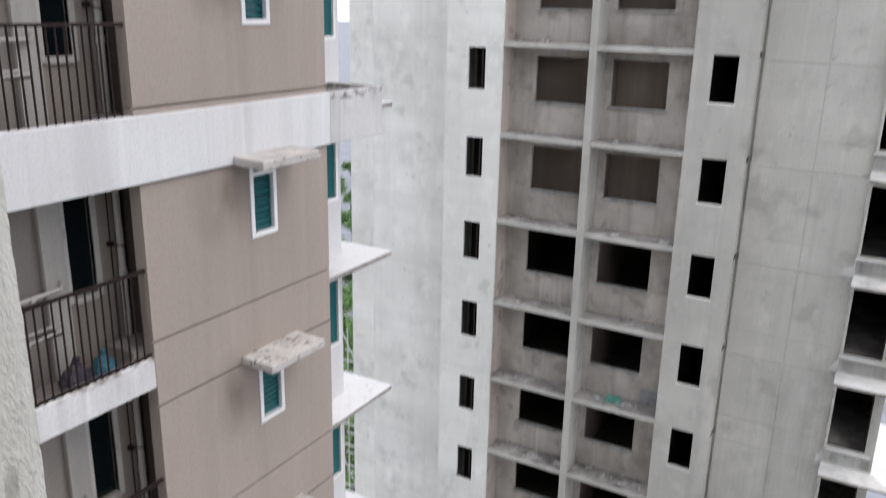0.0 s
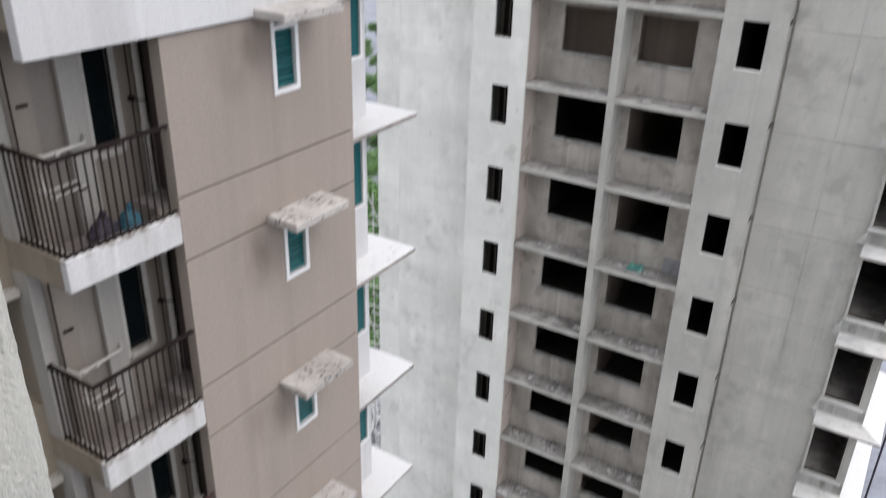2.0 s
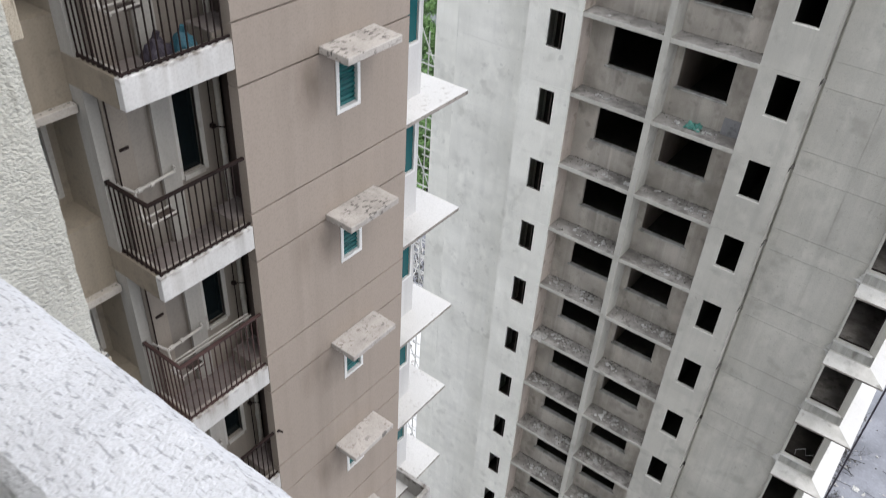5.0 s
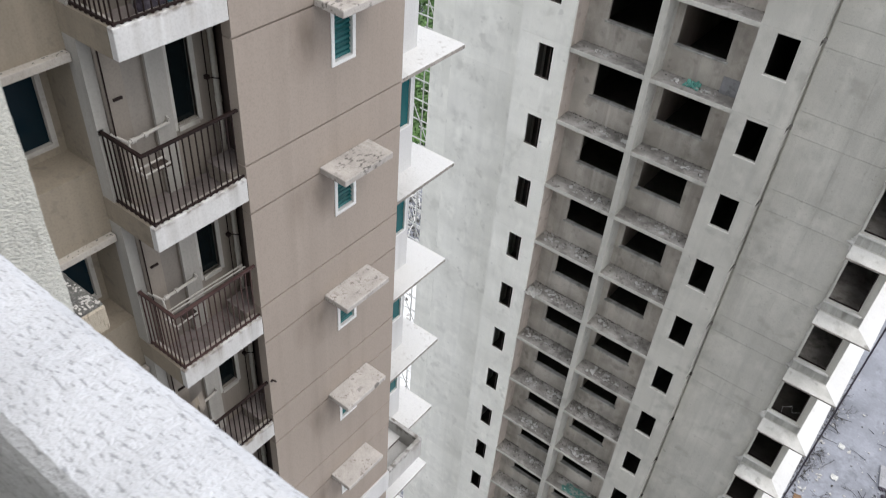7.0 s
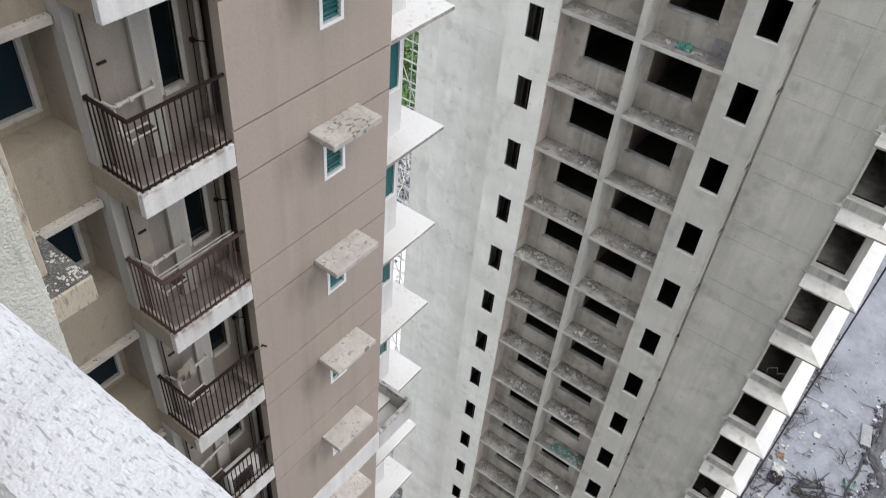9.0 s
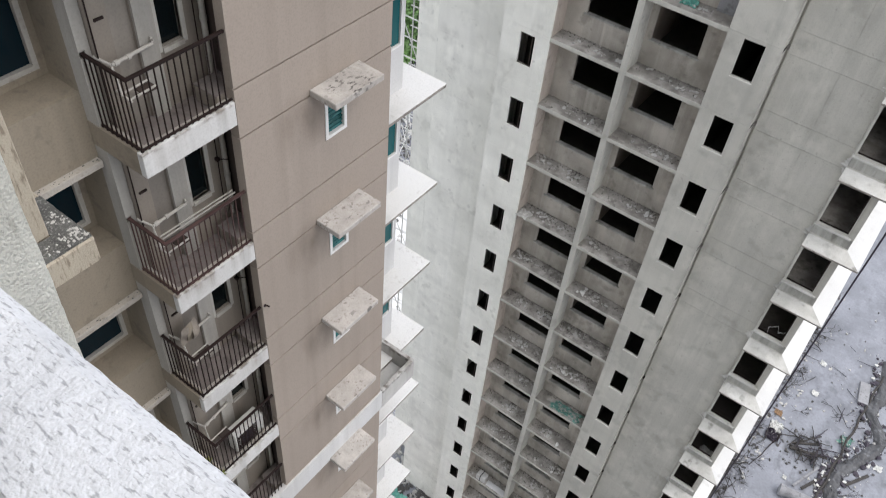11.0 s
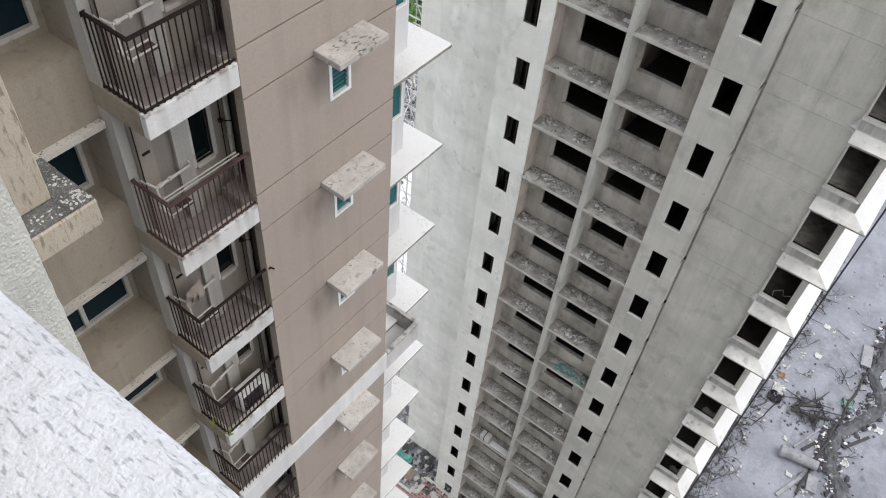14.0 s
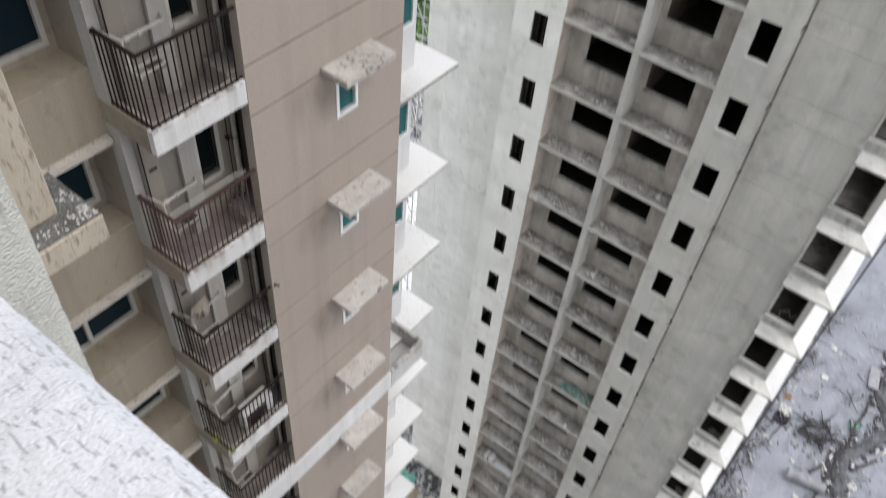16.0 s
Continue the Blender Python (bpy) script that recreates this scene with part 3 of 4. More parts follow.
def railing(parent, z, paint):
    """The iron balustrade of one balcony: rails, each bar a part of its own."""
    xr, yr, x0, y1 = XF - 0.06, -19.59, 4.0, YL
    top = 1.25
    bm = bmesh.new()
    box(bm, xr - 0.025, xr + 0.025, yr - 0.025, y1, top - 0.028, top + 0.010)
    box(bm, x0 - 0.05, xr - 0.025, yr - 0.025, yr + 0.025, top - 0.028, top + 0.010)
    box(bm, x0 - 0.06, x0 + 0.02, yr - 0.045, yr + 0.045, top - 0.06, top + 0.03)
    part("top_rail", RAIL[paint.name, "top"] if (paint.name, "top") in RAIL else RAIL.setdefault((paint.name, "top"), mesh_of(bm, "top_rail")), paint, parent, at=(0, 0, z))
    bm = bmesh.new()
    box(bm, xr - 0.015, xr + 0.015, yr - 0.015, y1, 0.06, 0.09)
    box(bm, x0, xr - 0.015, yr - 0.015, yr + 0.015, 0.06, 0.09)
    part("bottom_rail", RAIL[paint.name, "low"] if (paint.name, "low") in RAIL else RAIL.setdefault((paint.name, "low"), mesh_of(bm, "bottom_rail")), paint, parent, at=(0, 0, z))
    bar = RAIL[paint.name, "bar"] if (paint.name, "bar") in RAIL else RAIL.setdefault((paint.name, "bar"), mesh_of(box(tube(bmesh.new(), (0, 0, 0.03), (0, 0, top - 0.02), 0.012), -0.018, 0.018, -0.018, 0.018, 0.03, 0.075), "baluster"))
    n = 15
    for i in range(n):
        part("baluster", bar, paint, parent, at=(xr, yr + (y1 - yr) * (i + 0.02) / n, z))
    for i in range(8):
        part("baluster", bar, paint, parent, at=(x0 + 0.04 + (xr - x0) * i / 8.3, yr, z))


RAIL = {}
for k in range(KT0, KT1):
    z = ZB - HT * k
    at = (0, 0, z)
    band = (k + 2) % 6 == 0
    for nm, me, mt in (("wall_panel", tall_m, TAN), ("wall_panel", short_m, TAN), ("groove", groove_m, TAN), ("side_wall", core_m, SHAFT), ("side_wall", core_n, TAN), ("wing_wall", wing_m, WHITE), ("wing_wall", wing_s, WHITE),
                       ("floor_slab", bslab_m, FLOOR), ("kerb", kerb_m, KERB), ("side_beam", sidebeam_m, TAN_PALE),
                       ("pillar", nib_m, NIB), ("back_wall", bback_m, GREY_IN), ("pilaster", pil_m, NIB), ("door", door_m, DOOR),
                       ("spandrel", spand_m, TAN_PALE), ("shade_lip", lip_m, LIP), ("niche_wall", niche_w, TAN_PALE), ("niche_side", niche_s, TAN_PALE)):
        part(nm, me, mt, block, at=at)
    if not band:
        part("fascia", fascia_m, FASCIA, block, at=at)
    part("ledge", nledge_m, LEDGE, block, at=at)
    part("sun_shade", shade_b if k in (-1, 0) else shade_m, SHADE_BLACK if k in (-1, 0) else SHADE_TOP, block, at=at)
    w = part("window", wfr_m, FRAME, block, at=at)
    part("pane", pane_m, TEAL, w)
    part("louvre", louvre_m, TEAL_SLAT, w)
    w = part("window", wframe_m, FRAME, block, at=at)
    part("pane", wpane_m, TEAL, w)
    w = part("window", bwin_f, FRAME_DULL, block, at=at)
    part("pane", bwin_p, DARK_GLASS, w)
    w = part("window", nwf_m, FRAME_DULL, block, at=at)
    part("pane", nwp_m, NICHE_GLASS, w)
    if -3 <= k <= 7:
        r = thing("balcony_railing", "faded maroon iron balcony railing with thin bars" if k == 1 else "brown iron balcony railing with thin upright bars", "railing", "balcony railings")
        railing(r, z, MAROON if k == 1 else IRON)
    if band:
        part("white_band", boxes((XF - 0.12, XF + 0.05, -19.70, YR + 0.05, -0.66, 0.17), bevel=0.01), WHITE, block, at=at)
        part("trough_wall", boxes((XF - 0.07, XF + 0.05, YR + 0.054, -12.66, -0.66, 0.17), bevel=0.01), LIP_GREY, block, at=at)
        part("trough_wall", boxes((XS, XF - 0.07, -12.78, -12.66, -0.66, 0.17), bevel=0.01), LIP_GREY, block, at=at)
        part("trough_floor", boxes((XS, XF - 0.07, YR, -12.78, -0.58, -0.5)), LEDGE, block, at=at)
part("core", boxes((-4.0, 2.4, -26, -14.0, GZ, ZB - HT * KT0), (-4.0, XS - 0.5, -14.0, YS - 0.25, GZ, ZB - HT * KT0)), TAN_PALE, block)
part("roof", boxes((-4.0, XF, -26, YS, 0, 0.3)), CONC, block, at=(0, 0, ZB - HT * KT0 + 0.3))

# ---- the camera's own building ----


def rough_bar(axis, lo, hi, profile, steps, wobble):
    """A long bar with a closed cross-section, its rendered surface uneven; the axis is x or z, the profile the other two coordinates."""
    bm = bmesh.new()
    rows = []
    for i in range(steps + 1):
        u = lo + (hi - lo) * i / steps
        row = []
        for a, b in profile:
            p = Vector((u, a, b)) if axis == "x" else Vector((a, b, u))
            q = Vector((noise.noise(p * 75 + Vector((5, 0, 0))), noise.noise(p * 75 + Vector((0, 9, 0))), noise.noise(p * 75 + Vector((0, 0, 4)))))
            big = Vector((noise.noise(p * 9), noise.noise(p * 9 + Vector((3, 3, 3))), noise.noise(p * 9 + Vector((7, 1, 2)))))
            row.append(bm.verts.new(p + q * wobble + big * wobble * 1.2))
        rows.append(row)
    n = len(profile)
    for r0, r1 in zip(rows, rows[1:]):
        for k in range(n):
            bm.faces.new((r0[k], r0[(k + 1) % n], r1[(k + 1) % n], r1[k]))
    bm.faces.new(rows[0][::-1])
    bm.faces.new(rows[-1])
    bmesh.ops.recalc_face_normals(bm, faces=bm.faces)
    return bm


def finer(profile, step, keep):
    """The cross-section with more points along the sides for which keep(a, b) holds."""
    done = []
    for (a, b), (c, d) in zip(profile, profile[1:] + profile[:1]):
        n = max(1, int(math.hypot(c - a, d - b) / step)) if keep((a + c) / 2, (b + d) / 2) else 1
        done += [(a + (c - a) * i / n, b + (d - b) * i / n) for i in range(n)]
    return done


prof = [(-24.372, 15.45), (-24.238, 15.45), (-24.238, 16.05), (-24.238, 16.55), (-24.238, 16.705), (-24.243, 16.727), (-24.257, 16.739), (-24.28, 16.741), (-24.305, 16.743), (-24.335, 16.741), (-24.358, 16.737), (-24.368, 16.724), (-24.372, 16.70), (-24.372, 16.25)]
parapet = part("parapet", rough_bar("x", 12.335, 14.9, finer(prof, 0.005, lambda a, b: b > 16.60), 620, 0.0011), ROUGHCAST)
tagged(parapet, "white roughcast balcony parapet with a worn top", "parapet", kind="structure")
parapet_far = part("parapet_far", boxes((14.9, 20.0, -24.372, -24.238, 15.45, 16.74), bevel=0.02), ROUGHCAST)
tagged(parapet_far, "white roughcast balcony parapet with a worn top", "parapet", kind="structure")
prof = [(12.09, -26.0), (12.335, -26.0), (12.335, -25.2), (12.335, -24.7), (12.335, -24.5), (12.335, -24.4), (12.335, -24.3), (12.335, -24.2), (12.335, -24.165), (12.335, -24.145), (12.33, -24.131), (12.315, -24.125), (12.2, -24.125), (12.09, -24.125)]
fin = part("wall_fin", rough_bar("z", 14.5, 18.6, finer(prof, 0.012, lambda a, b: a > 12.2 and b > -24.6), 420, 0.0014), CREAM)
tagged(fin, "cream rendered wall fin beside the balcony", "wall", kind="structure")
for z0, z1 in ((GZ, 14.5), (18.6, 21.0)):
    f2 = part("wall_fin", boxes((12.09, 12.335, -26.0, -24.125, z0, z1)), CREAM)
    tagged(f2, "cream rendered wall fin beside the balcony", "wall", kind="structure")
ownw = part("wall_own", boxes((7.7, 7.98, -26.0, -22.40, 12.37, 21), bevel=0.015), OWN)
tagged(ownw, "ochre rendered outer wall of the viewer's building", "wall", kind="structure")
lower = part("wall_own", boxes((6.2, 6.6, -26.0, -22.7, GZ, 12.37)), OWN)
tagged(lower, "ochre rendered outer wall of the viewer's building", "wall", kind="structure")
rear = part("wall_rear", boxes((7.7, 24.0, -26.4, -26.0, GZ, 21)), CREAM)
tagged(rear, "cream rendered wall behind the balcony", "wall", kind="structure")
bfloor = part("floor_own", boxes((12.335, 20.0, -26.0, -24.372, 15.25, 15.45)), FLOOR)
tagged(bfloor, "grey balcony floor", "floor", kind="structure")
for k in range(-1, 1):
    z = 12.37 - HT * k
    c = thing("window_shade", "weathered concrete window shade with lichen on top", "sun shade", "own shades")
    part("slab", boxes((6.4, 8.225, -23.6, -22.16, z - 0.31, z - 0.02), bevel=0.02), OWN, c)
    part("lichen_top", boxes((7.5, 7.7, -22.39, -22.17, z - 0.02, z + 0.004), (7.7, 8.21, -22.395, -22.175, z - 0.02, z + 0.004), (7.985, 8.21, -23.58, -22.395, z - 0.02, z + 0.004)), MOSS, c)
    lr = random.Random(90 + k)
    bm = bmesh.new()
    for i in range(120):
        edge = lr.random()
        e = abs(lr.gauss(0, 0.10))
        x, y = (8.195 - e, lr.uniform(-23.3, -22.2)) if edge < 0.6 else (lr.uniform(7.75, 8.195), -22.19 - e * 0.6)
        if x < 8.0 and y < -22.395:
            continue
        bl = stone(lr, lr.uniform(0.006, 0.019))
        off = Vector((x, y, z + 0.008))
        vm = [bm.verts.new((q.co.x + off.x, q.co.y + off.y, q.co.z * 0.4 + off.z)) for q in bl.verts]
        bl.verts.index_update()
        for f in bl.faces:
            bm.faces.new([vm[q.index] for q in f.verts])
        bl.free()
    tagged(part("lichen", bm, STONE, c), "white lichen clumps", kind="stuff")

# ---- loose rubble and litter in the raw tower ----
rng = random.Random(7)


def rubble(name, label, spans, lo, hi, mat, parent_kind="stuff", back=1.0):
    """Many broken lumps as one mesh; spans are (x0, x1, y0, y1, z, count)."""
    base = stone(random.Random(3), 1.0)
    vs0 = [v.co.copy() for v in base.verts]
    for i, v in enumerate(base.verts):
        v.index = i
    fs0 = [[v.index for v in f.verts] for f in base.faces]
    base.free()
    verts, faces = [], []
    for x0, x1, y0, y1, z, n in spans:
        for _ in range(n):
            s = lo + (hi - lo) * rng.random() ** 3
            turn = Euler((rng.uniform(-0.4, 0.4), rng.uniform(-0.4, 0.4), rng.uniform(0, 6.3))).to_matrix()
            sc = Vector((rng.uniform(0.6, 1.6), rng.uniform(0.6, 1.2), rng.uniform(0.4, 0.9)))
            c = Vector((rng.uniform(x0, x1), y1 - (y1 - y0) * rng.random() ** back, z + s * 0.25))
            o = len(verts)
            verts += [c + turn @ Vector((v.x * sc.x * s, v.y * sc.y * s, v.z * sc.z * s)) for v in vs0]
            faces += [[o + i for i in f] for f in fs0]
    me = bpy.data.meshes.new(name)
    me.from_pydata(verts, [], faces)
    return tagged(part(name, me, mat), label, "rubble", kind=parent_kind)


spans, fines = [], []
for k in range(-5, 15):
    z = floor_z(k)
    for a, b in ((1.3, 4.15), (4.5, 7.4)):
        c = rng.uniform(a + 0.4, b - 0.4)
        w = rng.uniform(0.25, 0.7)
        few = 0.12 if k < 0 else 0.5 if k < 2 else 1.0
        spans.append((max(a, c - w), min(b, c + w), 0.25, 0.75, z, int(few * rng.randint(12, 40))))
        spans.append((a, b, 0.15, 0.85, z, int(few * rng.randint(4, 10))))
        fines.append((a, b, 0.2, 0.88, z, int(few * rng.randint(120, 260))))
        fines.append((max(a, c - w), min(b, c + w), 0.4, 0.88, z, int(few * 90)))
rubble("slab_rubble", "pale broken mortar and brick lumps on the open slabs", spans, 0.015, 0.13, MORTAR)
heaps = []
for k in range(-1, 14):
    for a, b in ((1.4, 4.0), (4.6, 7.2)):
        for _ in range(rng.randint(1, 3)):
            c, w = rng.uniform(a + 0.3, b - 0.3), rng.uniform(0.08, 0.28)
            heaps.append((c - w, c + w, 0.3, 0.6, floor_z(k) + 0.02, rng.randint(8, 22)))
rubble("rubble_heaps", "small heaps of broken plaster on the open slabs", heaps, 0.02, 0.11, STONE)
rubble("slab_grit", "fine dark grit swept along the open slabs", fines, 0.01, 0.055, GRIT, back=2.2)


def crumpled(name, label, category, mat, at, size, seed, flat=0.35):
    """A crumpled sheet or cloth: a folded grid with a rumpled surface."""
    r = random.Random(seed)
    bm = bmesh.new()
    bmesh.ops.create_grid(bm, x_segments=14, y_segments=14, size=size)
    ox, oy = r.uniform(0, 50), r.uniform(0, 50)
    for v in bm.verts:
        p = Vector((v.co.x * 3.2 / size + ox, v.co.y * 3.2 / size + oy, 0))
        q = noise.noise(p) + 0.5 * noise.noise(p * 2.3)
        v.co.x += size * 0.5 * noise.noise(p * 0.45 + Vector((9, 2, 1)))
        v.co.y += size * 0.4 * noise.noise(p * 0.45 + Vector((2, 7, 5)))
        v.co.z = size * flat * abs(q) + 0.01
    bmesh.ops.solidify(bm, geom=bm.faces[:], thickness=0.006)
    return tagged(part(name, bm, mat, at=at), label, category)


crumpled("tarpaulin", "crumpled pale green plastic sheet on a bare slab", "tarpaulin", TARP, (5.75, 0.55, floor_z(-1)), 0.24, 1, 0.8)
hb = thing("leaning_board", "grey square board leaning on the blockwork", "board", at=(6.88, 0.80, floor_z(-1)))
part("sheet", boxes((-0.3, 0.3, -0.012, 0.012, 0.0, 0.58)), GREY_WOOD, hb).rotation_euler = (radians(-9), 0, radians(2))
part("batten", boxes((-0.3, 0.3, -0.035, -0.012, 0.06, 0.10)), GREY_WOOD, hb).rotation_euler = (radians(-9), 0, radians(2))
net = crumpled("safety_net", "torn teal safety net lying along a slab edge", "net", NET, (6.2, 0.40, floor_z(7)), 0.40, 2, 0.6)
net.scale = (2.2, 0.7, 0.9)
crumpled("sack", "grey torn cement sack hanging over the slab edge", "sack", STONE, (1.55, 0.12, floor_z(3)), 0.3, 3, 0.6)
crumpled("plastic_scrap", "white plastic scrap on a bare slab", "litter", PLASTIC, (3.9, 0.45, floor_z(0)), 0.12, 4, 0.3)
crumpled("plastic_scrap", "white plastic scrap on a bare slab", "litter", PLASTIC, (5.4, 0.3, floor_z(-3)), 0.12, 5, 0.5)
crumpled("plastic_scrap", "white plastic scrap on a bare slab", "litter", PLASTIC, (7.0, 0.3, floor_z(-3)), 0.16, 6, 0.5)
b = thing("packing_crate", "pale wrapped crate standing on a bare slab", "crate")
part("body", boxes((1.9, 2.6, 0.1, 0.6, 0, 0.55), bevel=0.05), PLASTIC, b, at=(0, 0, floor_z(11)))
part("strap", boxes((2.2, 2.26, 0.09, 0.61, 0.0, 0.56)), BLACKBAG, b, at=(0, 0, floor_z(11)))
for x0, x1, kk in ((2.7, 4.15, 11), (4.6, 7.0, 12)):
    pl = thing("plaster_board", "white board lying along the slab edge", "board")
    part("sheet", boxes((x0, x1, 0.10, 0.5, 0.02, 0.05)), LEDGE, pl, at=(0, 0, floor_z(kk)))
    part("batten", boxes((x0, x1, 0.2, 0.25, 0.0, 0.02)), BARK, pl, at=(0, 0, floor_z(kk)))

# ---- what stands and hangs on the balconies ----
for k in range(-3, 7):
    z = ZB - HT * k
    pr = thing("drain_pipe", "white plastic drain pipe down the balcony corner", "pipe", "drain pipes", at=(0, 0, z))
    part("tube", tube(bmesh.new(), (4.17, -17.68, BF), (4.17, -17.68, 2.64), 0.05, 10), PVC, pr)
    part("collar", tube(bmesh.new(), (4.17, -17.68, 1.0), (4.17, -17.68, 1.08), 0.060, 10), PVC, pr)
    part("vent_tube", tube(bmesh.new(), (4.125, -17.80, BF), (4.125, -17.80, 2.64), 0.009, 6), IRON, pr)
    part("bracket", boxes((4.11, 4.19, -17.86, -17.79, 1.42, 1.49), bevel=0.01), IRON, pr)
    part("stay", tube(bmesh.new(), (4.15, -17.80, 1.44), (4.24, -17.66, 1.40), 0.011, 6), IRON, pr)
    side = thing("waste_pipe", "thin dark waste pipe beside the white nib", "pipe", "waste pipes", at=(0, 0, z))
    part("tube", tube(bmesh.new(), (4.113, -19.435, BF), (4.113, -19.435, 2.64), 0.011, 8), IRON, side)
    part("bracket", boxes((4.10, 4.13, -19.36, -19.22, 1.66, 1.695)), IRON, side)
    rk = thing("drying_rack", "white tubular drying rack fixed inside the railing", "drying rack", "drying racks", at=(0, 0, z))
    sag = rng.uniform(-0.05, 0.05)
    for a, b2, r_ in (((4.03, -19.46, 1.15), (4.28, -19.37, 1.08), 0.022), ((4.28, -19.37, 1.08), (4.18, -18.62, 1.02 + sag), 0.026), ((4.45, -19.42, 0.72), (4.45, -18.95, 0.74), 0.016),
                      ((4.60, -19.42, 0.69), (4.60, -18.95, 0.71), 0.016), ((4.275, -19.33, 1.078), (4.265, -19.25, 1.07), 0.04), ((4.25, -19.1, 1.062), (4.243, -19.04, 1.057), 0.04), ((4.45, -19.42, 0.72), (4.28, -19.37, 1.07), 0.016), ((4.35, -19.43, 0.73), (4.66, -19.42, 0.69), 0.018)):
        part("pipe_joint" if r_ > 0.03 else "rail_tube", tube(bmesh.new(), a, b2, r_, 8), PVC, rk)
    part("shelf", boxes((4.42, 4.62, -19.2, -18.95, 0.66, 0.685), bevel=0.005), SHAFT, rk, "dark metal shelf")
    part("tap", tube(box(bmesh.new(), 4.17, 4.20, -18.645, -18.615, 1.04 + sag, 1.13 + sag), (4.15, -18.63, 1.11 + sag), (4.24, -18.63, 1.10 + sag), 0.012, 8), FRAME_DULL, rk)
    if k == 1:
        for j in range(3):
            part("pole", tube(bmesh.new(), (4.62 + 0.07 * j, -19.5, 1.15), (4.66 + 0.07 * j, -18.0, 1.17), 0.014, 6), NIB if j < 2 else BARK, rk)
    if k not in (3,):
        bx = thing("plinth", "low plastered plinth beside the balcony wall", "plinth", "balcony plinths", at=(0, 0, z + BF))
        part("body", boxes((4.24, 4.74, -18.10, YC - 0.004, 0.0, 0.30), bevel=0.015), GREY_IN, bx)
        part("cap", boxes((4.235, 4.75, -18.12, YC - 0.004, 0.30, 0.32), bevel=0.008), FLOOR, bx)

sp = thing("spout", "short rusty pipe end at the balcony corner", "pipe", at=(XF, YL + 0.06, ZB - HT * 2 + 1.28))
part("tube", tube(bmesh.new(), (-0.06, 0, 0), (0.10, 0.03, 0.02), 0.018, 8), IRON, sp)
part("flange", tube(bmesh.new(), (0.0, 0, 0), (0.012, 0, 0), 0.035, 10), IRON, sp)


def weed(x, y, z, seed):
    """A tuft of narrow leaves on a short stem."""
    r = random.Random(seed)
    w = thing("weed", "yellow-green weed tuft growing on the balcony kerb", "plant", at=(x, y, z))
    part("stem", tube(bmesh.new(), (0, 0, 0), (0.02, 0.01, 0.12), 0.006, 5), LEAF, w)
    for i in range(16):
        a, t, ln = r.uniform(0, 6.3), r.uniform(0.3, 1.1), r.uniform(0.08, 0.18)
        d = Vector((math.cos(a) * math.cos(t), math.sin(a) * math.cos(t), math.sin(t)))
        side = Vector((-math.sin(a), math.cos(a), 0)) * 0.018
        bm = bmesh.new()
        p = [bm.verts.new(q) for q in (Vector((0, 0, 0.04)), d * ln * 0.5 + side, d * ln, d * ln * 0.5 - side)]
        bm.faces.new(p)
        part("leaf", bm, WEED, w)


weed(XF - 0.05, -19.58, ZB - HT * 3 + 0.05, 5)
weed(XF - 0.5, -19.58, ZB - HT * 3 + 0.05, 6)

z = ZB - HT * 3
ac = thing("air_conditioner", "white air conditioner outdoor unit on the balcony floor", "air conditioner", at=(4.55, -18.55, z + BF))
part("casing", boxes((-0.16, 0.16, -0.42, 0.42, 0.10, 0.72), bevel=0.02), PLASTIC, ac)
part("grille", boxes(*[(0.16, 0.175, -0.36, 0.20, 0.16 + i * 0.052, 0.178 + i * 0.052) for i in range(10)]), IRON, ac, "dark grille bars")
bm = bmesh.new()
bmesh.ops.create_cone(bm, cap_ends=True, segments=20, radius1=0.21, radius2=0.21, depth=0.01, matrix=pose(0.163, -0.08, 0.40, 0, 90, 0))
part("fan_opening", bm, BLACKBAG, ac, "round dark fan opening")
for y in (-0.3, 0.3):
    part("foot", boxes((-0.15, 0.15, y - 0.03, y + 0.03, 0.0, 0.10)), IRON, ac)
z = ZB + HT


def bag(name, label, mat, at, r, seed):
    """A full, slumped bag with a gathered neck."""
    top = thing(name, label, "bag", at=at)
    bm = bmesh.new()
    bmesh.ops.create_icosphere(bm, subdivisions=3, radius=1.0)
    for v in bm.verts:
        k = 1 + 0.16 * noise.noise(v.co * 2.2 + Vector((seed, 0, 0))) + 0.07 * noise.noise(v.co * 6 + Vector((0, seed, 0)))
        up = max(0.0, v.co.z)
        v.co = Vector((v.co.x * r * k * (1 - 0.45 * up), v.co.y * r * k * (1 - 0.45 * up), (max(v.co.z, -0.75) + 0.75) * r * 1.15 * k))
    part("sack", bm, mat, top)
    part("neck", tube(bmesh.new(), (0, 0, r * 1.85), (0.02, 0.03, r * 2.35), r * 0.22, 8), mat, top)
    return top


bag("blue_bag", "full blue plastic bag on the balcony floor", BLUE, (4.58, -18.44, z + BF), 0.19, 3)
bag("dark_bag", "full dark purple refuse bag on the balcony floor", BLACKBAG, (4.55, -18.82, z + BF), 0.20, 7)

z = ZB - HT * 2
ld = thing("laundry", "pale cloths hung on the drying rack", "laundry", at=(0, 0, z))
for i, (y, mt) in enumerate(((-19.34, GREY_IN), (-19.22, TAN_PALE), (-19.1, GREY_IN))):
    bm = bmesh.new()
    bmesh.ops.create_grid(bm, x_segments=6, y_segments=10, size=0.5, matrix=Matrix.Diagonal((0.16, 0.5, 1, 1)))
    for v in bm.verts:
        u, w = v.co.x, v.co.y
        v.co = Vector((4.36 + 0.035 * math.sin(w * 9 + i) + 0.05 * noise.noise(Vector((u * 6, w * 4, i))), y + u, 1.25 + w))
    bmesh.ops.solidify(bm, geom=bm.faces[:], thickness=0.008)
    part("cloth", bm, mt, ld)

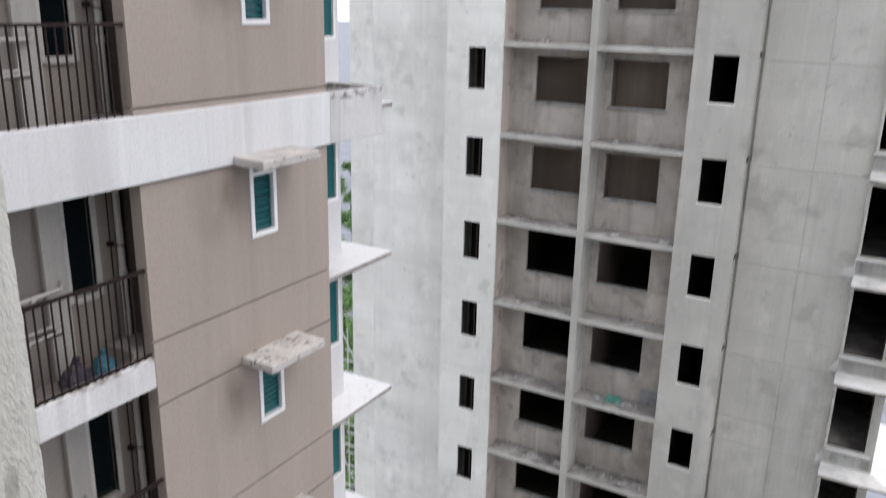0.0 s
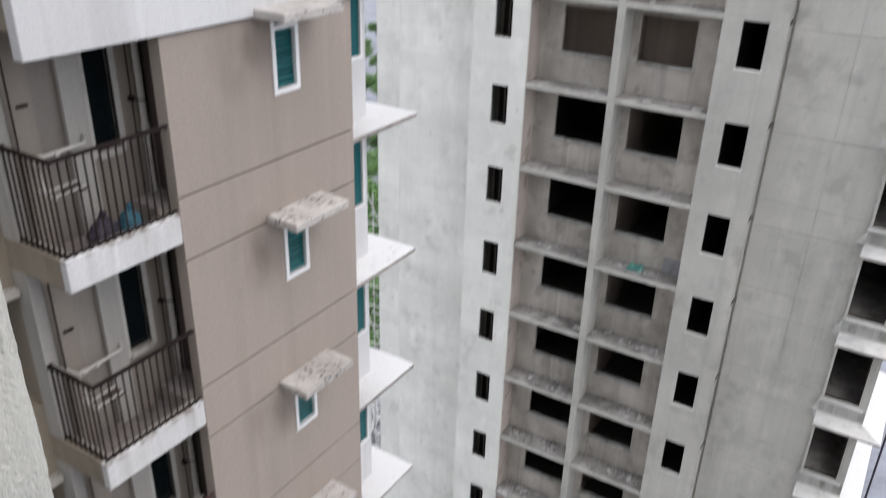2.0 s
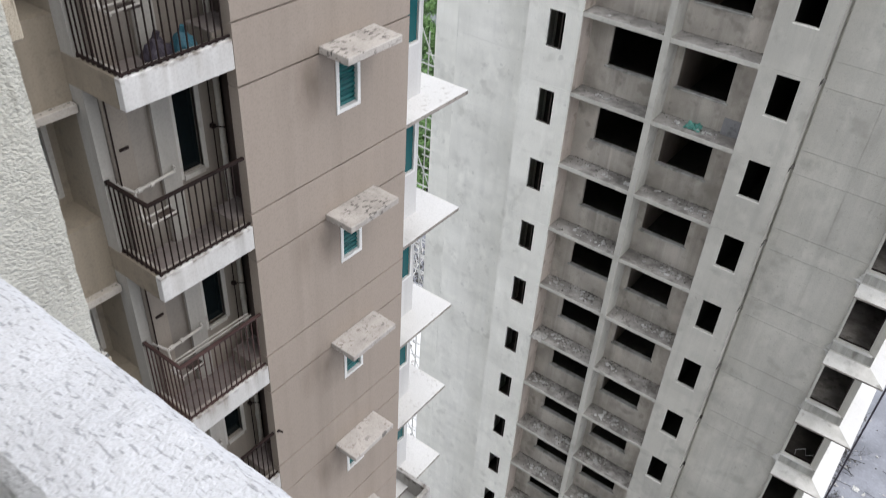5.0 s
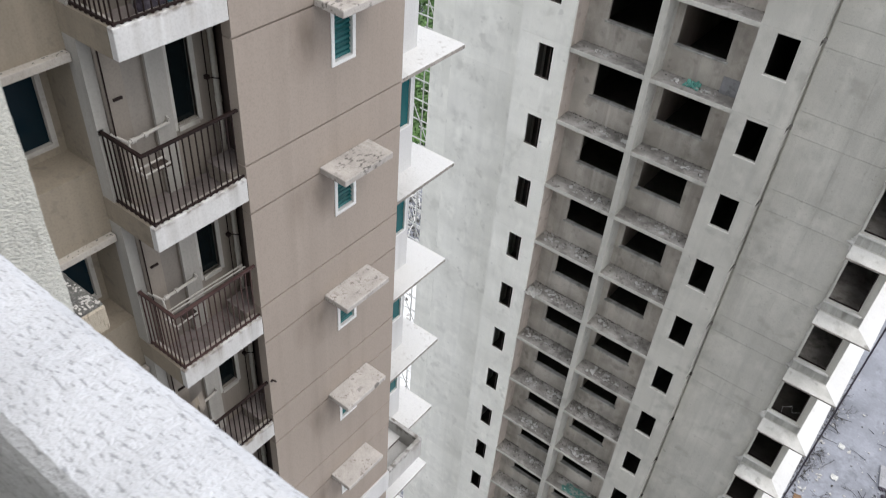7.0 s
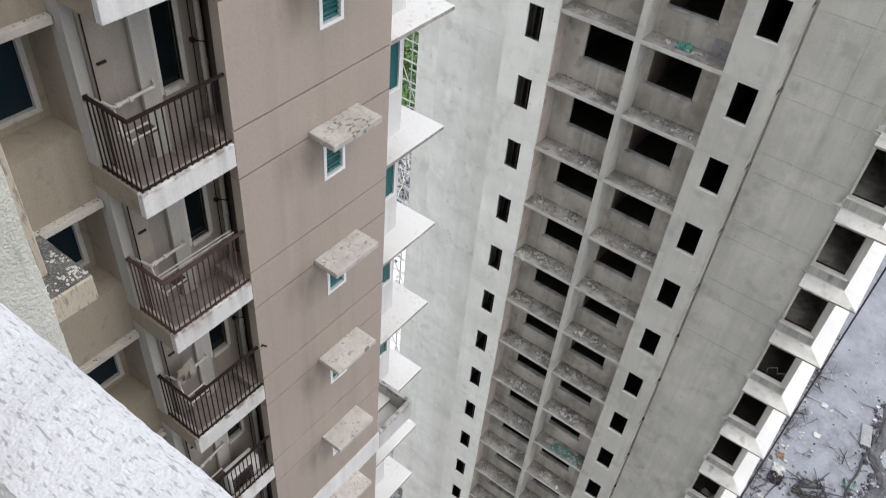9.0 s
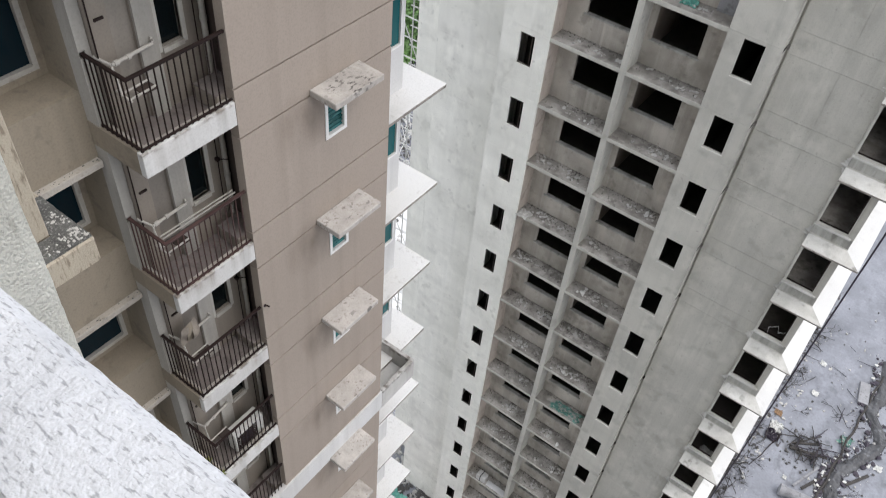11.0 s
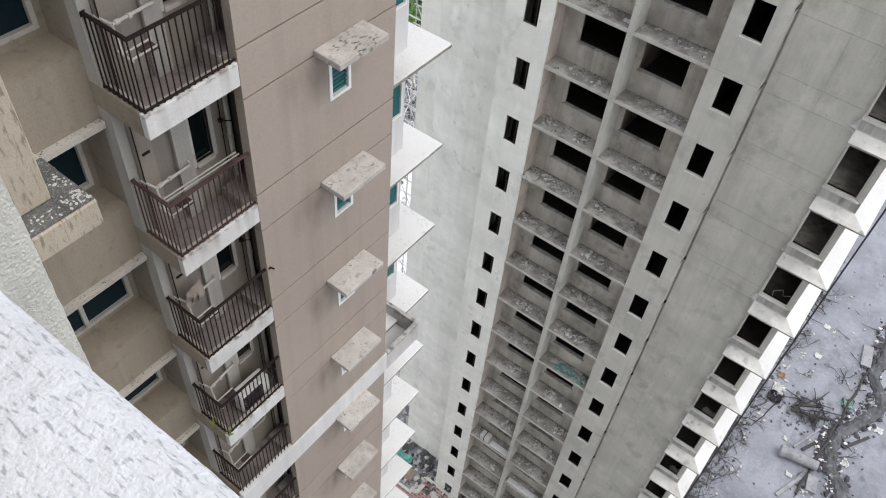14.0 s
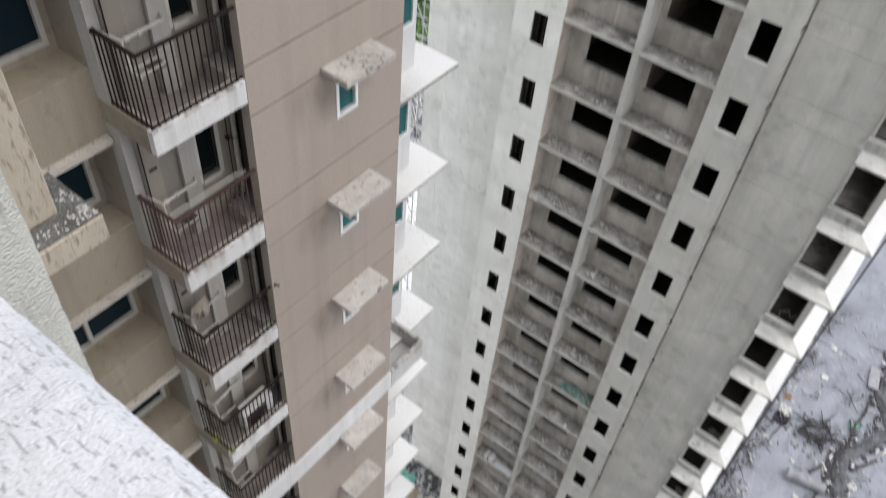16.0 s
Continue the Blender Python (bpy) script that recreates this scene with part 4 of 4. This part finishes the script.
# ---- moss tufts on the window lips ----
for k in range(-2, 6):
    z = ZB - HT * k
    verts, faces = [], []
    base = stone(random.Random(8), 1.0)
    base.verts.index_update()
    cv, cf = [v.co.copy() for v in base.verts], [[v.index for v in f.verts] for f in base.faces]
    base.free()
    for i in range(34):
        y = -19.69 - 3.2 * rng.random() ** 1.6
        c = Vector((rng.uniform(3.76, 3.85), y, z - 0.637))
        sz = rng.uniform(0.005, 0.02)
        o = len(verts)
        verts += [c + Vector((v.x * sz, v.y * sz * 1.4, v.z * sz * 0.7)) for v in cv]
        faces += [[o + j for j in f] for f in cf]
    me = bpy.data.meshes.new("moss")
    me.from_pydata(verts, [], faces)
    tagged(part("moss", me, SOIL), "dark moss tufts along a window lip", "moss", kind="stuff")

# ---- ground round the towers ----
built = set(scene.objects)
yard = part("yard", boxes((-30, -7, 6, 30, 0, 0.03)), LEDGE, at=(0, 0, GZ))
tagged(yard, "white concrete yard beyond the towers", "yard", kind="structure")
pav = part("pavement", boxes((-9, 1.2, -12, -2.6, 0, 0.06), (-1.2, 2.6, -2.6, -0.9, 0, 0.06)), REDBRICK, at=(0, 0, GZ))
tagged(pav, "red paved strip between the towers", "pavement", kind="structure")
kb = part("kerb", boxes((-9, -1.2, -2.6, -2.4, 0, 0.18), (-1.2, 2.6, -0.9, -0.7, 0, 0.18)), CONC, at=(0, 0, GZ))
tagged(kb, "grey concrete kerb along the red paving", "kerb", kind="structure")
rubble("site_rubble", "broken white and grey debris at the foot of the tower", [(-6, -0.6, -2.2, 1.6, GZ, 260), (-9, -4.8, 1.0, 4.0, GZ, 160), (-1.0, 9, -2.0, -0.1, GZ, 220), (-16, -7, 4, 14, GZ + 0.03, 160), (-34, -14, 12, 40, GZ + 0.03, 240), *[(12.9 - q - 2.2, 12.9 - q + 1.6, -24.4 + 1.33 * q - 1.4, -24.4 + 1.33 * q + 1.4, GZ, 42) for q in range(40, 53)]], 0.04, 0.4, STONE)
rubble("dark_debris", "dark wet debris at the foot of the tower", [(-6, -0.6, -2.0, 1.5, GZ, 420), (-1.0, 9, -1.9, -0.1, GZ, 260), (-34, -10, 8, 40, GZ + 0.03, 300), *[(12.9 - q - 2.2, 12.9 - q + 1.6, -24.4 + 1.33 * q - 1.4, -24.4 + 1.33 * q + 1.4, GZ, 60) for q in range(40, 56)]], 0.04, 0.36, SOIL)
crumpled("blue_sheet", "teal plastic sheet among debris", "tarpaulin", TARP, (-3.6, -1.0, GZ + 0.2), 0.8, 21, 0.5)
crumpled("yellow_sheet", "yellowed plastic sheet among debris", "tarpaulin", TAN_PALE, (-2.3, -1.4, GZ + 0.2), 0.5, 22, 0.5)

# the muddy yard on the sunny side: a winding spoil heap, planks, a pipe and sticks
PATH = [(23.9, 39.4), (24.5, 35.2), (24.1, 32.7), (25.7, 30.1), (24.8, 27.0), (23.8, 24.8), (23.7, 22.7), (24.3, 20.9), (25.7, 19.6), (26.1, 17.4)]


def along(t):
    i = min(int(t), len(PATH) - 2)
    f = t - i
    p0, p1, p2, p3 = (Vector(PATH[min(max(j, 0), len(PATH) - 1)]) for j in (i - 1, i, i + 1, i + 2))
    return 0.5 * (2 * p1 + (p2 - p0) * f + (2 * p0 - 5 * p1 + 4 * p2 - p3) * f * f + (3 * p1 - p0 - 3 * p2 + p3) * f ** 3)


bm = bmesh.new()
rows = []
for i in range(181):
    t = i / 20
    c, d = along(t), along(min(t + 0.02, 9)) - along(max(t - 0.02, 0))
    n2 = Vector((-d.y, d.x)).normalized()
    row = []
    for j in range(9):
        u = j / 4 - 1
        w = 0.62 + 0.22 * noise.noise(Vector((t * 3.0, 3, 1)))
        p = c + n2 * u * w
        hh = 0.38 * max(0, 1 - u * u) * (0.7 + 0.5 * noise.noise(Vector((t * 3, u * 2, 5)))) + 0.09 * noise.noise(Vector((p.x * 3.5, p.y * 3.5, 2)))
        row.append(bm.verts.new((p.x, p.y, GZ + (hh if abs(u) < 0.99 else -0.05))))
    rows.append(row)
for r0, r1 in zip(rows, rows[1:]):
    for a, b2, c, d in zip(r0, r0[1:], r1[1:], r1):
        bm.faces.new((a, b2, c, d))
strip = bmesh.new()
rows = []
for i in range(241):
    y = 4 + i * 0.17
    edge = 16.1 + 0.9 * noise.noise(Vector((y * 0.35, 1, 0))) + 0.5 * noise.noise(Vector((y * 1.3, 5, 0))) + 0.25 * noise.noise(Vector((y * 4.0, 9, 0)))
    rows.append([strip.verts.new((15.0 + (edge - 15.0) * j / 6, y, GZ + (0.02 + 0.22 * abs(noise.noise(Vector((y * 2.2, j * 1.7, 3)))) if j < 6 else -0.04))) for j in range(7)])
for r0, r1 in zip(rows, rows[1:]):
    for a, b2, c, d in zip(r0, r0[1:], r1[1:], r1):
        strip.faces.new((a, b2, c, d))
tagged(part("soil_strip", strip, SOIL), "strip of dark soil and litter along the tower foot", "soil", kind="stuff")
tagged(part("soil_ridge", bm, MUD), "winding ridge of grey wet mud on the yard", "soil heap")
banks = []
for i in range(72):
    c = along(i / 8)
    banks.append((c.x - 1.35, c.x - 0.6, c.y - 0.4, c.y + 0.4, GZ, rng.randint(1, 6)))
    banks.append((c.x + 0.5, c.x + 1.0, c.y - 0.4, c.y + 0.4, GZ, rng.randint(0, 3)))
rubble("ridge_debris", "black sodden debris along the mud ridge", banks, 0.05, 0.42, BLACKBAG)
rubble("cable_debris", "dark scraps caught along the cable on the yard", [(23.5 - 0.06 * i, 24.2 - 0.06 * i, 36.9 - 1.025 * i, 37.9 - 1.025 * i, GZ, rng.randint(2, 9)) for i in range(20)], 0.04, 0.3, BARK)
rubble("ridge_stones", "white scraps along the mud ridge", [(a, b, c, d, e + 0.1, n // 3) for a, b, c, d, e, n in banks], 0.04, 0.26, PLASTIC)
rubble("yard_stones", "white stones and scraps over the grey yard", [(16.5, 30, 10, 46, GZ, 220), (22.5, 26, 14, 36, GZ + 0.1, 120), (16.2, 18.5, 12, 40, GZ, 200)], 0.04, 0.24, STONE)
rubble("yard_dirt", "dark clods over the grey yard", [(15.2, 16.4, 6, 46, GZ, 900), (15.2, 17.6, 6, 46, GZ, 900), (18.5, 22.8, 22.5, 27, GZ, 160), (22.2, 26.6, 12, 38, GZ, 90), (17, 30, 10, 46, GZ, 130)], 0.02, 0.2, SOIL)


def bent_tube(bm, pts, r, sides=5, taper=0.5):
    """One unbroken tube along the points, thinner towards its end."""
    rings = []
    for i, p in enumerate(pts):
        d = (pts[min(i + 1, len(pts) - 1)] - pts[max(i - 1, 0)]).to_track_quat("Z", "Y").to_matrix()
        w = r * (1 - taper * i / (len(pts) - 1))
        rings.append([bm.verts.new(p + d @ Vector((w * math.cos(6.2832 * q / sides), w * math.sin(6.2832 * q / sides), 0))) for q in range(sides)])
    for r0, r1 in zip(rings, rings[1:]):
        for q in range(sides):
            bm.faces.new((r0[q], r0[(q + 1) % sides], r1[(q + 1) % sides], r1[q]))
    bm.faces.new(rings[0][::-1])
    bm.faces.new(rings[-1])
    return bm


def stick(name, label, a, b2, r, mat, group=""):
    n = 6
    pts = [Vector(a).lerp(Vector(b2), i / n) + Vector((rng.uniform(-1, 1), rng.uniform(-1, 1), 0)) * 0.02 * (Vector(b2) - Vector(a)).length for i in range(n + 1)]
    bm = bent_tube(bmesh.new(), pts, r)
    return tagged(part(name, bm, mat), label, "branch", group)


z0 = GZ + 0.15
for i in range(60):
    x, y, a, ln = rng.uniform(15.5, 17.6), rng.uniform(8, 44), rng.uniform(0, 6.3), rng.uniform(0.8, 2.6)
    stick("branch", "bare dark branch lying on the yard", (x, y, z0), (x + ln * math.cos(a), y + ln * math.sin(a), z0 + rng.uniform(0, 0.3)), rng.uniform(0.02, 0.05), BARK, "branches by the wall")
for i in range(24):
    x, y, a, ln = rng.uniform(18.6, 23.5), rng.uniform(20, 38), rng.uniform(0, 6.3), rng.uniform(0.6, 2.4)
    if i < 18:
        x, y = rng.uniform(19.0, 21.9), rng.uniform(23.6, 26.2)
    stick("branch", "bare dark branch lying on the yard", (x, y, z0), (x + ln * math.cos(a), y + ln * math.sin(a), z0 + rng.uniform(0, 0.3)), rng.uniform(0.03, 0.08), BARK, "branches on the yard")


def dry_bush(x, y, size, seed):
    """A leafless shrub: stems that fork twice into thin twigs."""
    r = random.Random(seed)
    bm = bmesh.new()

    def grow(p, d, ln, rad, level):
        q = p + d * ln
        tube(bm, p, q, rad, 4)
        if level < 2:
            for _ in range(3):
                e = (d + Vector((r.uniform(-0.8, 0.8), r.uniform(-0.8, 0.8), r.uniform(-0.35, 0.4)))).normalized()
                grow(q, e, ln * r.uniform(0.5, 0.85), rad * 0.6, level + 1)

    for _ in range(4):
        a = r.uniform(0, 6.3)
        grow(Vector((0, 0, 0)), Vector((math.cos(a), math.sin(a), r.uniform(0.2, 0.7))).normalized(), size * r.uniform(0.4, 0.7), 0.022, 0)
    tagged(part("dry_bush", bm, BARK, at=(x, y, GZ)), "bare dry bush at the edge of the yard", "bush", "dry bushes")


for i in range(84):
    dry_bush(15.3 + 2.0 * rng.random() ** 1.8, 7 + 36 * (i + rng.random()) / 84, rng.uniform(0.7, 1.9), 300 + i)
for i, (x, y) in enumerate(((20.0, 24.5), (21.4, 25.3), (22.4, 24.2), (24.2, 26.0), (25.0, 30.0), (24.4, 22.5), (19.0, 28.5), (21.8, 30.5))):
    dry_bush(x, y, rng.uniform(0.7, 1.3), 380 + i)
bm = bent_tube(bmesh.new(), [Vector((23.9 - 0.06 * i + 0.09 * math.sin(i * 1.9), 37.4 - 1.025 * i, z0)) for i in range(21)], 0.1, 6, 0.0)
tagged(part("cable", bm, BARK), "black cable lying straight across the yard", "cable")
stick("cable", "black cable lying straight across the yard", (22.9, 25.0, z0), (25.1, 23.6, z0), 0.07, BLACKBAG)
for i in range(11):
    x, y, a, ln = rng.uniform(19.6, 22.6), rng.uniform(23.4, 26.4), rng.choice((0.2, 1.3, 2.2)) + rng.uniform(-0.3, 0.3), rng.uniform(0.8, 2.0)
    stick("timber", "black wet timber in a scrap heap", (x, y, z0), (x + ln * math.cos(a), y + ln * math.sin(a), z0 + rng.uniform(0, 0.4)), rng.uniform(0.05, 0.10), BLACKBAG, "scrap timbers")
for i in range(16):
    x, y, a, ln = rng.uniform(17.5, 25.5), rng.uniform(16, 42), rng.uniform(0, 6.3), rng.uniform(0.4, 1.8)
    stick("branch", "bare dark branch lying on the yard", (x, y, z0 - 0.08), (x + ln * math.cos(a), y + ln * math.sin(a), z0), rng.uniform(0.02, 0.05), BLACKBAG, "branches on the yard")
stick("cable", "thin grey pole lying on the yard", (18.5, 25.2, z0), (17.4, 20.2, z0), 0.06, IRON)
pp = thing("concrete_pipe", "grey concrete pipe lying on the yard", "pipe", at=(0, 0, GZ + 0.42))
bm = tube(bmesh.new(), (20.35, 19.66, 0), (23.2, 20.18, 0), 0.42, 18)
part("barrel", bm, GREY_WOOD, pp)
part("socket", tube(bmesh.new(), (20.2, 19.63, 0), (20.6, 19.70, 0), 0.5, 18), GREY_WOOD, pp)


def plank(x, y, a, w, ln, mat, label, h=0.12):
    bm = boxes((-ln / 2, ln / 2, -w / 2, w / 2, 0, h), bevel=0.02)
    ob = part("plank", bm, mat, at=(x, y, GZ + 0.03))
    ob.rotation_euler = (0, radians(rng.uniform(1, 3)), radians(a))
    return tagged(ob, label, "plank", "planks on the yard")


plank(23.0, 34.25, 100, 0.9, 2.6, GREY_WOOD, "pale concrete plank lying on the yard", 0.2)
plank(25.2, 24.9, 60, 0.25, 2.6, BARK, "dark board lying on the yard")
plank(23.4, 18.5, 100, 0.8, 1.6, GREY_WOOD, "dark board lying on the yard", 0.3)
plank(22.0, 17.2, 70, 0.3, 3.0, GREY_WOOD, "narrow grey board lying on the yard")
plank(22.6, 23.0, 65, 0.25, 4.4, BARK, "brown timber lying on the yard")
plank(21.0, 24.8, 20, 0.25, 3.2, BARK, "brown timber lying on the yard")
plank(20.6, 25.6, 35, 0.22, 2.6, BARK, "dark board lying on the yard")
plank(21.6, 22.4, 70, 0.2, 3.4, GREY_WOOD, "narrow grey board lying on the yard")
for i, (x, y, sz) in enumerate(((19.4, 31.3, 0.5), (18.9, 35.2, 0.45), (25.0, 22.2, 0.5), (24.6, 20.7, 0.4), (21.6, 18.2, 0.35), (26.3, 27.2, 0.5), (20.2, 21.2, 0.3), (22.8, 23.8, 0.4), (18.0, 24.9, 0.6))):
    crumpled("white_sack", "white empty sack lying on the yard", "sack", PLASTIC, (x, y, GZ + 0.05), sz * 0.6, 40 + i, 0.5)
crumpled("green_sheet", "dark green sheet lying on the yard", "tarpaulin", NET, (23.2, 28.1, GZ + 0.05), 0.5, 60, 0.6)
crumpled("dark_sheet", "black sheet over a pile on the yard", "tarpaulin", BLACKBAG, (17.9, 24.5, GZ + 0.05), 0.6, 61, 0.7)
crumpled("white_sack", "white empty sack lying on the yard", "sack", PLASTIC, (17.8, 25.5, GZ + 0.05), 0.5, 62, 0.6)
crumpled("orange_rag", "faded orange rag lying on the yard", "rag", RAG, (17.5, 27.1, GZ + 0.05), 0.3, 63, 0.5)
# ---- trees beyond the gap ----
def tree(x, y, height, seed):
    r = random.Random(seed)
    t = thing("tree", "leafy green broad-crowned tree beyond the yard", "tree", "far trees", at=(x, y, GZ))
    bm = bmesh.new()
    tube(bm, (0, 0, 0), (r.uniform(-0.2, 0.2), r.uniform(-0.2, 0.2), height * 0.45), 0.22, 8)
    ends = []
    for i in range(9):
        a, u = r.uniform(0, 6.3), r.uniform(0.3, 0.45)
        e = Vector((math.cos(a) * height * r.uniform(0.12, 0.3), math.sin(a) * height * r.uniform(0.12, 0.3), height * r.uniform(0.55, 0.95)))
        tube(bm, (0, 0, height * u), e, 0.07, 5)
        ends.append(e)
    part("trunk", bm, BARK, t)
    verts, faces = [], []
    for e in ends:
        for _ in range(240):
            d = Vector((r.gauss(0, 1), r.gauss(0, 1), r.gauss(0, 0.7))) * height * 0.085
            c = e + d
            q = Euler((r.uniform(-1, 1), r.uniform(-1, 1), r.uniform(0, 6.3))).to_matrix()
            s = r.uniform(0.16, 0.38)
            o = len(verts)
            verts += [c + q @ Vector(p) * s for p in ((-1, 0, 0), (0, -0.5, 0.15), (1, 0, 0), (0, 0.5, 0.15))]
            faces.append((o, o + 1, o + 2, o + 3))
    me = bpy.data.meshes.new("crown")
    me.from_pydata(verts, [], faces)
    part("crown", me, LEAF, t)


for i, sdist in enumerate((55, 57.5, 60, 63, 67, 72, 78, 85, 94, 105, 120, 140, 165)):
    for j in (-1, 1):
        tree(12.9 - sdist + j * 0.024 * sdist + rng.uniform(-0.8, 0.8), -24.4 + 1.34 * sdist + rng.uniform(-1.5, 1.5), rng.uniform(6.5, 10), 100 + 2 * i + j)

for i in range(9):
    q = 52.5 + 1.5 * i
    for ratio in (1.31, 1.35, 1.39):
        tree(12.9 - q + rng.uniform(-0.6, 0.6), -24.4 + ratio * q, rng.uniform(3.0, 4.5), 200 + 3 * i + int(ratio * 100))
for i in range(14):
    q = rng.uniform(41, 52)
    a = rng.uniform(0, 6.3)
    x, y = 12.9 - q + rng.uniform(-1.5, 1), -24.4 + 1.335 * q
    stick("scaffold_tube", "pale scaffold tube thrown on the rubble", (x, y, GZ + 0.5), (x + 3 * math.cos(a), y + 3 * math.sin(a), GZ + 0.7), 0.06, PLASTIC, "scaffold tubes")

# the yard as a whole lies a little towards the gap
for ob in set(scene.objects) - built:
    if not ob.parent:
        ob.location += Vector((-0.64, 0.65, 0))

# pale scaffold beside the tower's far edge
sc = thing("scaffold", "pale tubular scaffold against the far side of the tower", "scaffold")
SX, SY = (-8.15, -9.35), (4.5, 5.5)
for x in SX:
    for y in SY:
        part("post", tube(bmesh.new(), (x, y, GZ), (x, y, 2.0), 0.04, 6), PLASTIC, sc)
for i in range(38):
    z = GZ + 0.5 + 1.15 * i
    for y in SY:
        part("ledger", tube(bmesh.new(), (SX[0] + 0.15, y, z), (SX[1] - 0.15, y, z), 0.035, 6), PLASTIC, sc)
    if i % 6 == 1:
        part("brace", tube(bmesh.new(), (SX[0], SY[0], z), (SX[1], SY[0], z + 2.3), 0.03, 6), PLASTIC, sc)

# ragged plaster where the wall meets the corner windows
ragged = thing("plaster_strip", "ragged pale plaster strip beside the corner window openings", "plaster")
for k in range(-4, 13):
    z = floor_z(k)
    bm = bmesh.new()
    rows = []
    for i in range(61):
        u = i / 60
        near = max(0.0, 1 - u * 7) * 1.3 + max(0.0, 1 - (1 - u) * 12)
        w = 0.02 + 0.05 * abs(noise.noise(Vector((k * 3.1, u * 9, 1)))) + near * (0.10 + 0.35 * abs(noise.noise(Vector((k * 3.1, u * 24, 4)))))
        x1 = 12.447
        zz = z - 3.15 + 2.95 * u
        rows.append([bm.verts.new(p) for p in ((x1 - w, 0.419, zz), (x1 - w * 0.6, 0.39, zz), (x1, 0.30, zz))])
    for r0, r1 in zip(rows, rows[1:]):
        for q in range(2):
            bm.faces.new((r0[q], r0[q + 1], r1[q + 1], r1[q]))
    part("smear", bm, LEDGE_DIRTY, ragged)

# a bent wire and rags that show inside the corner windows
wire = bent_tube(bmesh.new(), [Vector(p) for p in ((0, 0, 0), (-0.1, 0.1, 0.5), (0.2, 0.12, 0.75), (0.3, 0.0, 0.55), (0.55, 0.05, 0.7))], 0.013, 5, 0.2)
tagged(part("bent_wire", wire, LEDGE, at=(12.95, 0.62, floor_z(3) + 0.004)), "bent white wire standing on a bare floor", "wire")
crumpled("rag", "white rag heap on a bare floor", "rag", PLASTIC, (13.2, 0.72, floor_z(6) + 0.004), 0.3, 71, 1.0)
crumpled("rag", "white rag heap on a bare floor", "rag", PLASTIC, (13.3, 0.7, floor_z(8) + 0.004), 0.28, 72, 1.0)

# black tube added to draw the dark shadow line along the ledge tips
edge_line = thing("corner_line", "black tube standing in for the shadow line down the raw tower's corner", "cable")
for k in range(-8, 15):
    part("length", tube(bmesh.new(), (14.47, -0.36, floor_z(k)), (14.47, -0.36, floor_z(k + 1)), 0.032, 6), BLACKBAG, edge_line)
